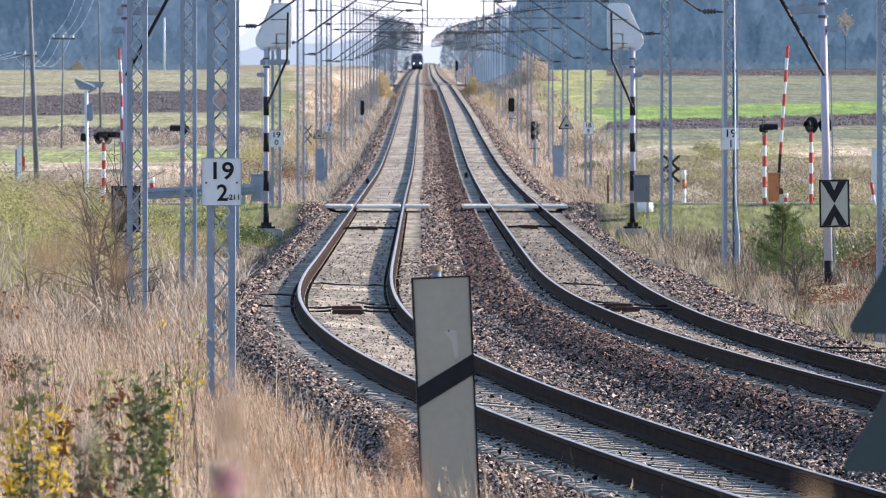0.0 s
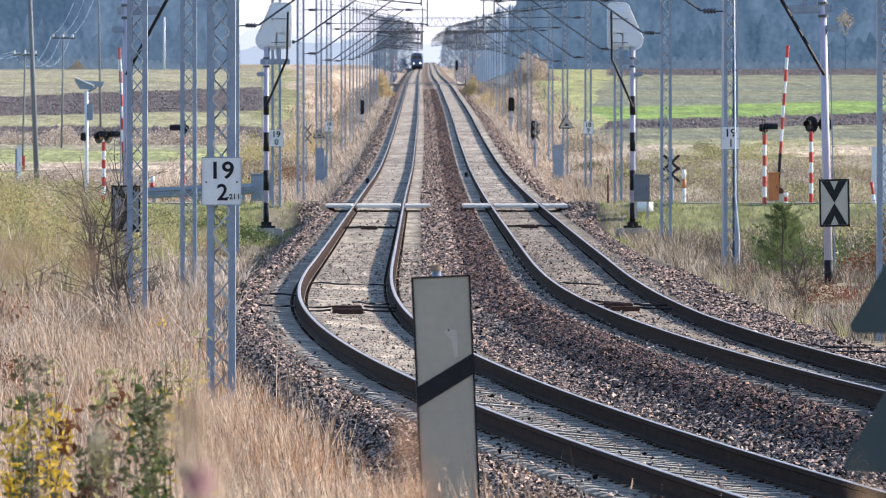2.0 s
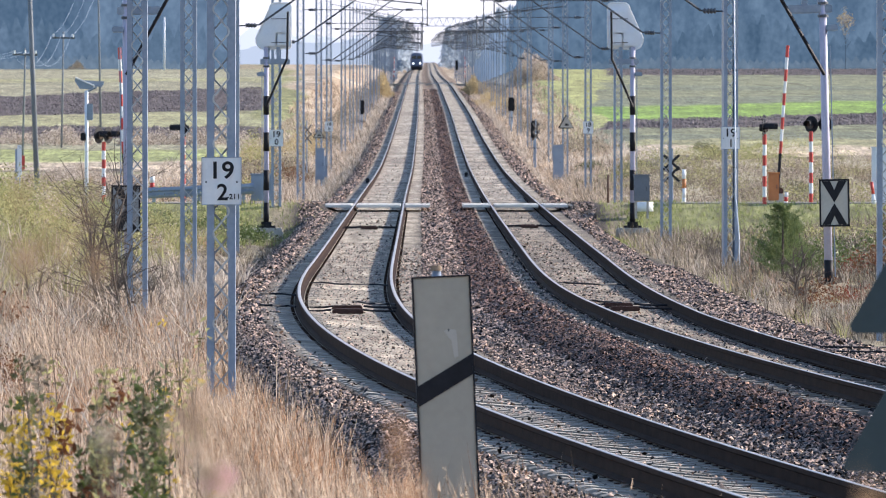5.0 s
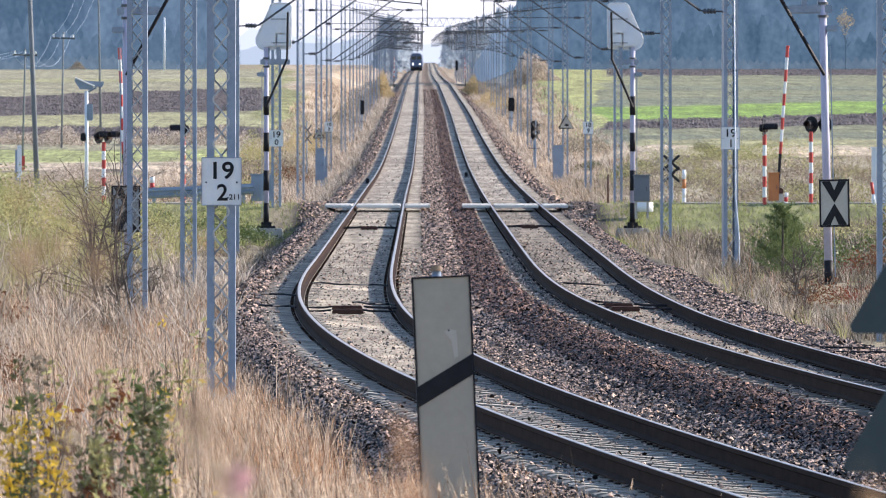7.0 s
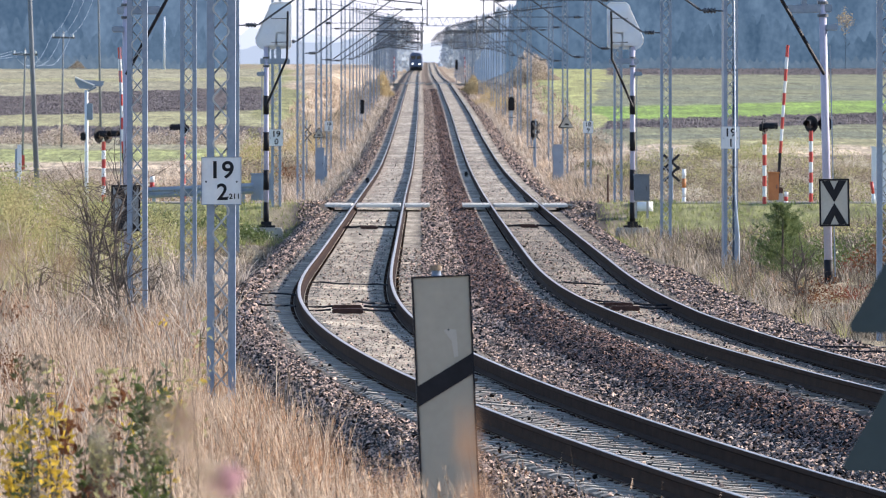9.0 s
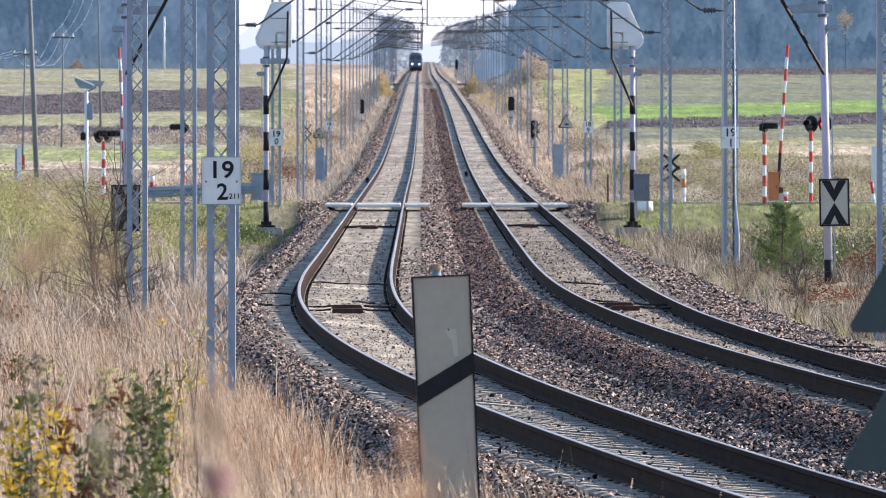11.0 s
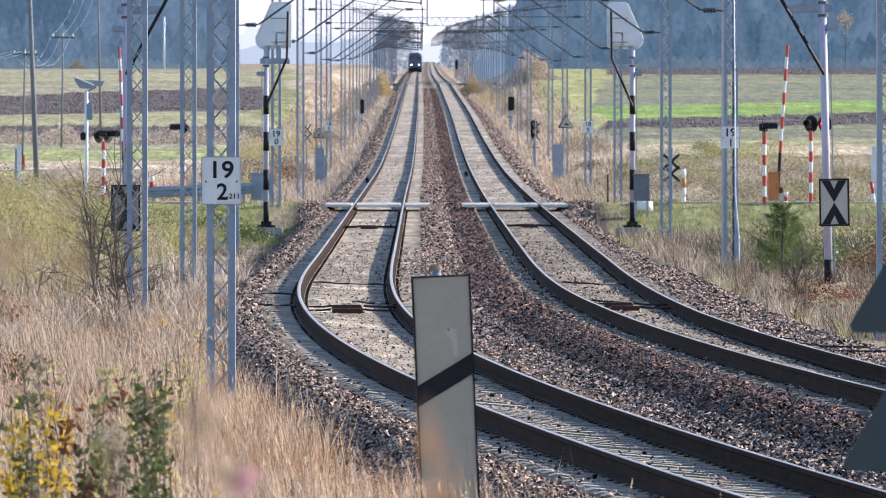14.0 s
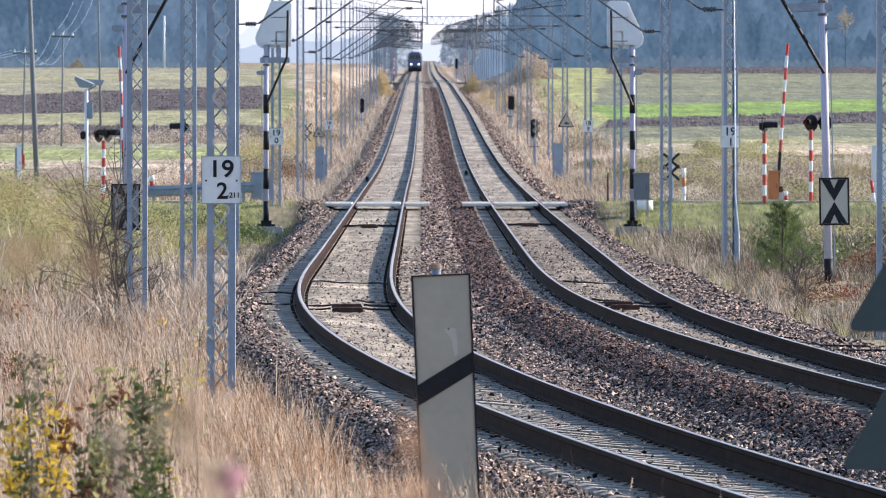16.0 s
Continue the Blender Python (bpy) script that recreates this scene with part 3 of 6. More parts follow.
def mast_thing():
    """A lattice mast of two channels with a slanting cantilever towards the track (+x); its foot lies 0.8 m under the rail."""
    mast = thing("catenary_mast", pose(0, 0, -50), "blue-grey galvanised lattice catenary mast beside the track", "mast", "catenary masts of the line")
    part("foundation", Solid().box(0, 0, -0.45, 0.62, 0.62, 1.2, bevel=0.03), M_CONCRETE, mast, "rough concrete foundation")
    high, w = 9.3, 0.30
    for side in (-1, 1):
        c = Solid()
        x = side * (w / 2 - 0.0375)
        o, i = x + side * 0.0375, x - side * 0.0375
        ring = [(i, -0.119), (o, -0.119), (o, 0.119), (i, 0.119), (i, 0.111), (o - side * 0.008, 0.111), (o - side * 0.008, -0.111), (i, -0.111)]
        c.add([(a, b, 0) for a, b in ring] + [(a, b, high) for a, b in ring],
              [(k, (k + 1) % 8, 8 + (k + 1) % 8, 8 + k) for k in range(8)] + [(0, 1, 6, 7), (1, 2, 5, 6), (2, 3, 4, 5), (8, 15, 14, 9), (9, 14, 13, 10), (10, 13, 12, 11)])
        part("channel", c, M_STEEL, mast)
    for y, turn in ((-0.128, 1), (0.122, -1)):
        rod, pitch = [], 0.235
        for k in range(int((high - 0.2) / pitch)):
            e, z = (0.082 if (k % 2 == 0) == (turn > 0) else -0.082), 0.12 + k * pitch
            rod += [(e * 0.55, z - 0.062), (e * 0.94, z - 0.030), (e, z), (e * 0.94, z + 0.030), (e * 0.55, z + 0.062)]
        lat = Solid()
        for k, (x, z) in enumerate(rod):
            (x0, z0), (x1, z1) = rod[max(k - 1, 0)], rod[min(k + 1, len(rod) - 1)]
            n = math.hypot(x1 - x0, z1 - z0)
            a, b = 0.0095 * (z1 - z0) / n, -0.0095 * (x1 - x0) / n
            lat.v += [(x - a, y, z - b), (x + a, y, z + b), (x + a, y + 0.007, z + b), (x - a, y + 0.007, z - b)]
            if k:
                lat.f += [(4 * k - 4 + i, 4 * k - 4 + (i + 1) % 4, 4 * k + (i + 1) % 4, 4 * k + i) for i in range(4)]
        part("lattice", lat, M_LATTICE, mast, "wavy zigzag of pale flat bar")
    arm = Solid()
    arm.tube((0.15, 0, 5.72), (0.62, 0, 5.74), 0.02, n=6).tube((0.62, 0, 5.74), (3.75, 0, 7.95), 0.028, n=6)
    arm.tube((0.15, 0, 7.35), (4.65, 0, 7.35), 0.018, n=6).tube((4.53, 0, 7.45), (4.53, 0, 6.2), 0.02, n=6).tube((4.53, 0, 6.25), (2.7, 0, 6.42), 0.016, n=5)
    arm.tube((0.15, 0, 8.6), (3.7, 0, 7.95), 0.016, n=5)
    cantilever = part("cantilever", arm, M_DARKSTEEL, mast, "dark slanting steel cantilever arm")
    for x, z in ((0.3, 5.73), (0.3, 7.35), (3.9, 7.35)):
        rings = [(0.0, 0.03), (0.01, 0.065), (0.05, 0.035), (0.08, 0.065), (0.12, 0.035), (0.15, 0.065), (0.19, 0.035), (0.22, 0.065), (0.27, 0.03)]
        ins = Solid()
        ins.v = [(x + a, r * math.cos(k * math.pi / 4), z + r * math.sin(k * math.pi / 4)) for a, r in rings for k in range(8)]
        ins.f = [(8 * i + k, 8 * i + (k + 1) % 8, 8 * i + 8 + (k + 1) % 8, 8 * i + 8 + k) for i in range(len(rings) - 1) for k in range(8)]
        part("insulator", ins, M_DARKSTEEL, cantilever, "ribbed dark insulator")
    return mast


MAST = mast_thing()


def put_mast(x, y, side, turn=0.0):
    z = at(RAIL_Z, y) - 0.8
    return copy_thing(MAST, Matrix.Translation((x, y, z)) @ Matrix.Rotation((0 if side < 0 else math.pi) + turn, 4, "Z"))


LEFT_MASTS = [(-2.32, 104), (-4.52, 147), (-4.66, 182), (-5.05, 239), (-5.0, 298), (-5.29, 369), (-5.5, 440), (-5.8, 505)]
RIGHT_MASTS = [(6.22, 139), (5.92, 205), (5.88, 262), (5.9, 335), (5.9, 404), (5.9, 480), (5.85, 540)]
MAST.matrix_basis = Matrix.Translation((LEFT_MASTS[0][0], LEFT_MASTS[0][1], at(RAIL_Z, LEFT_MASTS[0][1]) - 0.8))
for x, y in LEFT_MASTS[1:]:
    put_mast(x, y, -1)
for x, y in RIGHT_MASTS:
    put_mast(x, y, 1, radians(9) if y == 205 else 0.0)
for k in range(21):
    d = 571 + 64 * k
    put_mast(at(LINE_X, d) - 2.05 - 3.4, d, -1)
    put_mast(at(LINE_X, d + 30) + 2.05 + 3.5, d + 30, 1)


pipe = thing("cable_pipe", pose(6.03, 204.7, at(RAIL_Z, 205) - 0.9), "thin pale cable pipe along a lattice mast", "pipe")
part("tube", Solid().path([(0.09, 0, -0.1), (0.07, 0, 1.2), (0.0, 0, 2.0), (-0.05, 0, 8.5)], 0.014, n=8), M_GREYPAINT, pipe, smooth=True)
for z in (2.6, 4.6):
    part("clamp", Solid().box(-0.02, 0.05, z, 0.09, 0.12, 0.03), M_DARKSTEEL, pipe)


def make_wires():
    for side in (-1, 1):
        made = thing("overhead_line", pose(0, 0, 0), "thin dark overhead contact line over the track", "overhead line", "overhead lines", "structure")
        contact, carrier, hangers = Solid(), Solid(), Solid()
        stops = [-40, 30, 104, 182, 239, 298, 369, 440, 505] + [571 + 64 * k for k in range(21)] if side < 0 else [-40, 60, 139, 205, 262, 335, 404, 480, 540] + [601 + 64 * k for k in range(21)]
        zig = 0.3
        for a, b in zip(stops, stops[1:]):
            u = side * HALF
            p, q = along(a, u + zig, 5.6), along(b, u - zig, 5.6)
            zig = -zig
            contact.tube(p, q, 0.0065, n=4)
            low = [p.lerp(q, i / 6) + Vector((0, 0, 1.5 - 0.9 * 4 * (i / 6) * (1 - i / 6))) for i in range(7)]
            carrier.path(low, 0.0055, n=4)
            for i in range(1, 6) if a < 700 else (2, 4):
                hangers.tube(low[i], p.lerp(q, i / 6), 0.004, n=3)
        part("contact_wire", contact, M_WIRE, made)
        part("carrier_wire", carrier, M_WIRE, made)
        part("hangers", hangers, M_WIRE, made)


make_wires()

# ======================= boards and signs =======================


def hectometre_sign(x, y, z, top, low, small="", size=1.0):
    """White enamel board with two rows of black figures, clamped to a mast."""
    sign = thing("hectometre_sign", pose(x, y, z), f"white enamel board with black figures {top} over {low}", "sign", "hectometre signs")
    s = size
    part("board", Solid().box(0, 0, 0, 0.41 * s, 0.012, 0.49 * s, bevel=0.004), M_WHITE, sign)
    rim = Solid()
    for cx, cz, w, h in ((0, 0.248, 0.415, 0.008), (0, -0.248, 0.415, 0.008), (-0.2055, 0, 0.008, 0.49), (0.2055, 0, 0.008, 0.49)):
        rim.box(cx * s, -0.002, cz * s, w * s, 0.02, h * s)
    part("rim", rim, M_STEEL, sign)
    lettering(top, 0.25 * s, M_BLACK, sign, 0, 0.105 * s, narrow=1.08)
    lettering(low, 0.24 * s, M_BLACK, sign, 0.01, -0.125 * s)
    if small:
        lettering(small, 0.078 * s, M_BLACK, sign, 0.125, -0.165)
    for bx in (-0.16, 0.16):
        part("bolt", Solid().tube((bx * s, -0.006, -0.01), (bx * s, -0.016, -0.01), 0.011, n=8), M_DARKSTEEL, sign)
    for cz in (-0.12, 0.12):
        part("clamp", Solid().box(0, 0.02, cz, 0.3, 0.028, 0.03), M_STEEL, sign)
    return sign


hectometre_sign(-2.315, 103.84, 2.29, "19", "2", "-211")
hectometre_sign(5.925, 204.84, 2.83, "19", "1", size=0.93)
hectometre_sign(-5.0, 297.84, 2.91, "19", "0", size=1.0)
hectometre_sign(5.9, 403.84, 3.43, "18", "9", size=1.0)
hectometre_sign(-5.8, 504.84, 3.68, "18", "8", size=1.0)


def warning_post():
    """The cream board with a slanting black bar on a steel tube."""
    post = thing("distance_board", pose(0.0728, 55, 0.0, 0, -2.55, 4), "tall cream board with one slanting black bar on a steel post", "sign")
    part("board", Solid().box(0, 0, 1.28, 0.31, 0.014, 1.30, bevel=0.003), M_BOARD, post)
    frame_bars = Solid()
    for cx, cz, w, h in ((0, 1.932, 0.326, 0.009), (0, 0.628, 0.326, 0.009), (-0.159, 1.28, 0.009, 1.312), (0.159, 1.28, 0.009, 1.312)):
        frame_bars.box(cx, 0, cz, w, 0.03, h)
    part("rim", frame_bars, M_BLACK, post, "narrow black edging")
    part("bar", Solid().plate([(-0.154, 1.215), (0.154, 1.385), (0.154, 1.50), (-0.154, 1.33)], -0.012, -0.006), M_BLACK, post, "slanting black bar")
    part("tube", Solid().tube((-0.02, 0.04, -0.1), (-0.02, 0.04, 1.97), 0.026, n=14), M_STEEL, post, smooth=True)
    part("cap", Solid().tube((-0.02, 0.04, 1.965), (-0.02, 0.04, 1.995), 0.033, 0.028, n=14), M_CAP, post, "worn tan cap")
    part("bolt", Solid().tube((0.03, -0.006, 1.635), (0.03, -0.014, 1.635), 0.006, n=8), M_DARKSTEEL, post)
    worn = Solid().plate([(0.006, 1.632), (0.03, 1.640), (0.072, 1.634), (0.076, 1.56), (0.078, 1.488), (0.056, 1.480), (0.050, 1.53), (0.044, 1.575), (0.024, 1.603)], -0.0095, -0.0065)
    part("scuff", worn, M_CREAM, post, "pale scuffed patch")
    for cz in (0.85, 1.7):
        part("clamp", Solid().box(-0.02, 0.03, cz, 0.09, 0.05, 0.03), M_STEEL, post)


warning_post()


def triangle_signs():
    """Two triangular plates, seen from behind, on one pole that stands beside the camera's view."""
    pole = thing("triangle_sign_post", pose(1.735, 35, 0), "grey-green backs of two triangular signs on a post", "sign")
    part("tube", Solid().tube((0, 0.05, -0.2), (0, 0.05, 2.75), 0.03, n=12), M_STEEL, pole, smooth=True)
    for z, side, lean in ((2.005, 0.595, 0), (1.515, 0.64, 0.0)):
        out = []
        for cx, cz, a0 in ((-side / 2, 0, 210), (side / 2, 0, 330), (0, side * 0.866, 90)):
            mx, mz = cx * 0.93, side * 0.2887 + (cz - side * 0.2887) * 0.93
            out += [(mx + 0.024 * math.cos(radians(a0 + a)), z + mz + 0.024 * math.sin(radians(a0 + a))) for a in (-60, -30, 0, 30, 60)]
        part("plate", Solid().plate(out, -0.004 if z > 1.8 else 0.012, 0.004 if z > 1.8 else 0.02), M_SIGNBACK, pole)
    return pole


triangle_signs()


def pass_sign(x, y, z, turn, lean=0, face=M_CREAM):
    """Black-framed board with a V over an inverted V."""
    s = thing("crossing_board", pose(x, y, z, 0, lean, turn), "cream board with two black chevrons on a signal pole", "sign", "crossing boards")
    part("board", Solid().box(0, 0, 0, 0.54, 0.012, 0.86), face, s)
    rim = Solid()
    for cx, cz, w, h in ((0, 0.425, 0.56, 0.035), (0, -0.425, 0.56, 0.035), (-0.265, 0, 0.032, 0.88), (0.265, 0, 0.032, 0.88)):
        rim.box(cx, -0.002, cz, w, 0.024, h)
    part("rim", rim, M_BLACK, s)
    for f in (1, -1):
        part("chevron", Solid().plate([(-0.235, f * 0.405), (-0.075, f * 0.405), (0, f * 0.24), (0.075, f * 0.405), (0.235, f * 0.405), (0, f * 0.005)], -0.014, -0.006), M_BLACK, s)


# ======================= crossing signals beside the line =======================


def line_signal(x, y, z, side, lean=0.0, rise=0.0, reach=0.62, label="tall pale signal with a drop-shaped screen on a banded pole"):
    """Pole, drop-shaped screen with its back boxes, and the dark safety bar; side +1: the screen reaches to +x."""
    sig = thing("crossing_signal", pose(x, y, z, 0, lean, 0), label, "signal", "crossing signals")
    part("footing", Solid().box(0, 0, -0.28, 0.95, 0.8, 0.62, bevel=0.04), M_CONCRETE, sig, "weathered concrete footing")
    part("flange", Solid().box(0, 0, 0.06, 0.52, 0.5, 0.07, bevel=0.01).box(0, 0, 0.14, 0.3, 0.3, 0.12), M_BLACK, sig)
    part("pole", Solid().tube((0, 0, 0.1), (0, 0, 5.2 + rise), 0.078, 0.07, n=16), M_POLE, sig, "lavender-grey painted pole", True)
    for a, b in ((0.12, 0.62),) if y < 250 else ((0.12, 0.75), (1.10, 1.68), (2.22, 2.76), (3.26, 3.80)):
        part("band", Solid().tube((0, 0, a), (0, 0, b), 0.082, n=16), M_BLACK, sig, "painted band", True)
    out = []
    k = side
    corners = [(0.26, 6.28, 0.18, (180, 90)), (0.60, 6.34, 0.12, (90, 0)), (0.63, 5.24, 0.08, (0, -90)), (-0.02, 5.40, 0.28, (-100, -210))]
    for cx, cz, r, (a0, a1) in corners:
        out += [((cx + r * math.cos(radians(a0 + (a1 - a0) * i / 5))) * k, cz + rise + r * math.sin(radians(a0 + (a1 - a0) * i / 5))) for i in range(6)]
    screen = part("screen", Solid().plate(out, 0.02, 0.05), M_GREYPAINT, sig, "pale grey drop-shaped screen")
    part("rim", Solid().path([(px, 0.0, pz) for px, pz in out] + [(out[0][0], 0, out[0][1])], 0.018, n=5), M_WHITE, screen)
    part("lamp_housing", Solid().box(0.38 * k, -0.06, 5.93 + rise, 0.42, 0.16, 0.66, bevel=0.02), M_GREYPAINT, screen)
    part("lamp_housing", Solid().box(0.10 * k, -0.05, 5.42 + rise, 0.34, 0.14, 0.40, bevel=0.02), M_GREYPAINT, screen)
    part("lamp_housing", Solid().box(0.46 * k, -0.05, 5.40 + rise, 0.30, 0.14, 0.34, bevel=0.02), M_GREYPAINT, screen)
    bracket = Solid().box(0.25 * k, 0, 4.78 + rise, 0.85, 0.12, 0.16, bevel=0.02).box(0.34 * k, 0, 5.0 + rise, 0.1, 0.1, 0.4).box(0.05 * k, 0, 5.0 + rise, 0.1, 0.1, 0.4)
    part("bracket", bracket, M_STEEL, sig)
    for bz in (4.62 + rise, 4.86 + rise):
        part("clamp", Solid().tube((0, 0, bz), (0, 0, bz + 0.05), 0.1, n=12), M_DARKSTEEL, sig)
    part("small_lamp", Solid().box(-0.16 * k, -0.05, 4.42 + rise, 0.22, 0.2, 0.12, bevel=0.02), M_CABINET, sig)
    bar = Solid().path([(0.0, -0.1, 3.5 + rise * 1.1), ((reach - 0.02) * k, -0.42, 4.86 + rise * 1.4), (reach * k, -0.42, 6.2 + rise)], 0.034, n=6)
    safety = part("safety_bar", bar, M_BLACK, sig, "black bent safety bar")
    for hz in (5.32 + rise, 6.0 + rise):
        part("hoop", Solid().path([(reach * k, -0.42, hz), (0.15 * k, -0.42, hz), (0.15 * k, -0.05, hz)], 0.012, n=5), M_DARKSTEEL, safety)
    ladder = Solid().tube((-0.12 * k, -0.1, 0.3), (-0.12 * k, -0.1, 4.6), 0.012, n=5)
    part("cable_pipe", ladder, M_STEEL, sig)
    return sig


line_signal(-5.05, 284, 0.30, 1)
line_signal(5.42, 284, 0.30, -1)
line_signal(-6.02, 190, -0.05, 1, -0.4, 0.52, 0.86)
line_signal(7.19, 185, -0.08, -1, -1.3, 0.52, 0.86)
pass_sign(7.28, 184.8, 1.605, 0, -1.0)
pass_sign(-6.06, 189.8, 1.47, 12, 0, M_SHADEDBOARD)


def cabinet(x, y, z, w, d, h, material, label, legs=0.15, group=""):
    """A trackside cabinet with a lid, a door and feet."""
    c = thing("trackside_cabinet", pose(x, y, z), label, "cabinet", group)
    part("body", Solid().box(0, 0, legs + h / 2, w, d, h, bevel=0.015), material, c)
    part("lid", Solid().box(0, 0, legs + h + 0.02, w + 0.06, d + 0.06, 0.045, bevel=0.01), material, c)
    door = part("door", Solid().box(0, -d / 2 - 0.008, legs + h / 2, w * 0.86, 0.012, h * 0.88), material, c)
    part("handle", Solid().box(w * 0.3, -d / 2 - 0.025, legs + h / 2, 0.02, 0.03, 0.12), M_DARKSTEEL, door)
    for sx in (-1, 1):
        part("foot", Solid().box(sx * w * 0.38, 0, legs / 2 - 0.1, 0.06, d * 0.8, legs + 0.2), M_CONCRETE, c)
    return c


cabinet(-5.47, 299.5, 0.92, 0.62, 0.4, 0.78, M_CABINET, "blue-grey metal relay cabinet beside the road", 0.1)
cabinet(5.66, 283, 0.8, 0.44, 0.4, 0.72, M_DARKCABINET, "blue-grey metal cabinet beside a signal pole", 0.3)
cabinet(-5.38, 436, 0.75, 0.34, 0.4, 1.35, M_CABINET, "narrow blue-grey cabinet by a mast", 0.45)
cabinet(5.42, 470, 0.95, 0.44, 0.4, 1.65, M_CABINET, "tall blue-grey cabinet beside a mast", 0.1)
cabinet(13.5, 300, 0.6, 1.1, 0.6, 1.95, M_GREYPAINT, "white relay cabinet with a dark lid at the road", 0.05)
cabinet(10.08, 303, 0.95, 0.32, 0.34, 0.82, M_ORANGE, "faded orange barrier motor box", 0.06)
cabinet(-5.18, 439, 1.0, 0.14, 0.3, 0.9, M_CABINET, "small blue box behind a cabinet", 0.3)


def triangle_board(x, y, z, size=1.0):
    s = thing("triangle_board", pose(x, y, z), "white triangle board with black edge on a mast", "sign", "triangle boards")
    out = [(-0.36 * size, -0.2 * size), (0.36 * size, -0.2 * size), (0, 0.42 * size)]
    part("plate", Solid().plate(out, 0.0, 0.012), M_CREAM, s)
    part("rim", Solid().path([(a, -0.01, b) for a, b in out + out[:1]], 0.032 * size, n=5), M_BLACK, s)
    part("mark", Solid().plate([(-0.1 * size, -0.09 * size), (0.13 * size, -0.09 * size), (0.13 * size, -0.03 * size), (-0.02 * size, 0.03 * size)], -0.012, -0.004), M_BLACK, s, "dark mark")


triangle_board(-5.5, 439.8, 3.18, 0.66)
triangle_board(5.95, 479.8, 3.75)


def crossbuck(x, y, z, turn, size=1.0):
    """A double road cross on a thin post, seen from its side."""
    c = thing("road_cross", pose(x, y, z, 0, 0, turn), "dark double crossbuck on a thin post", "sign", "road crosses")
    part("post", Solid().tube((0, 0.03, -1.7), (0, 0.03, 0.6), 0.03, n=8), M_STEEL, c)
    for dz in (-0.18, 0.18):
        for a in (-32, 32):
            part("arm", Solid().box(0, 0, 0, 1.1 * size, 0.015, 0.08, pose(0, 0, dz, 0, a, 0)), M_BLACK, c)


crossbuck(6.90, 300, 2.0, -48, 0.75)
crossbuck(4.45, 474, 3.35, 62, 0.8)
crossbuck(-5.95, 436, 3.2, 60, 0.8)

# ======================= barriers and flashing lights =======================


def striped(solid_at, pieces, parent, name="stripe"):
    for k in range(pieces):
        part(name, solid_at(k), M_RED if k % 2 == 0 else M_WHITE, parent)


def barrier(x, y, z, lean, top):
    """A raised half-barrier: base, drive, black counterweight arm and the striped boom."""
    b = thing("level_crossing_barrier", pose(x, y, z), "raised red and white level crossing barrier", "barrier", "level crossing barriers")
    part("pedestal", Solid().box(0.05, 0, 0.15, 0.22, 0.3, 0.34, bevel=0.02), M_CREAM, b)
    part("drive_housing", Solid().box(0.05, 0, 0.40, 0.2, 0.3, 0.2, bevel=0.03), M_BROWN, b)
    q = pose(0, 0, 0.6, 0, lean, 0)
    boom = part("boom", Solid().tube(q @ Vector((0, -0.1, -0.35)), q @ Vector((0, -0.1, 0.95)), 0.055, 0.05, n=10), M_BLACK, b, "black counterweight arm")
    n = 9
    step = (top - 0.95) / n
    striped(lambda k: Solid().tube(q @ Vector((0, -0.1, top - (k + 1) * step)), q @ Vector((0, -0.1, top - k * step)), 0.05, n=10), n, boom)
    return b


barrier(10.22, 303, 0.9, 3.9, 4.25)
barrier(-9.72, 303.5, 0.9, -2.2, 4.18)
LENS_DISCS = []


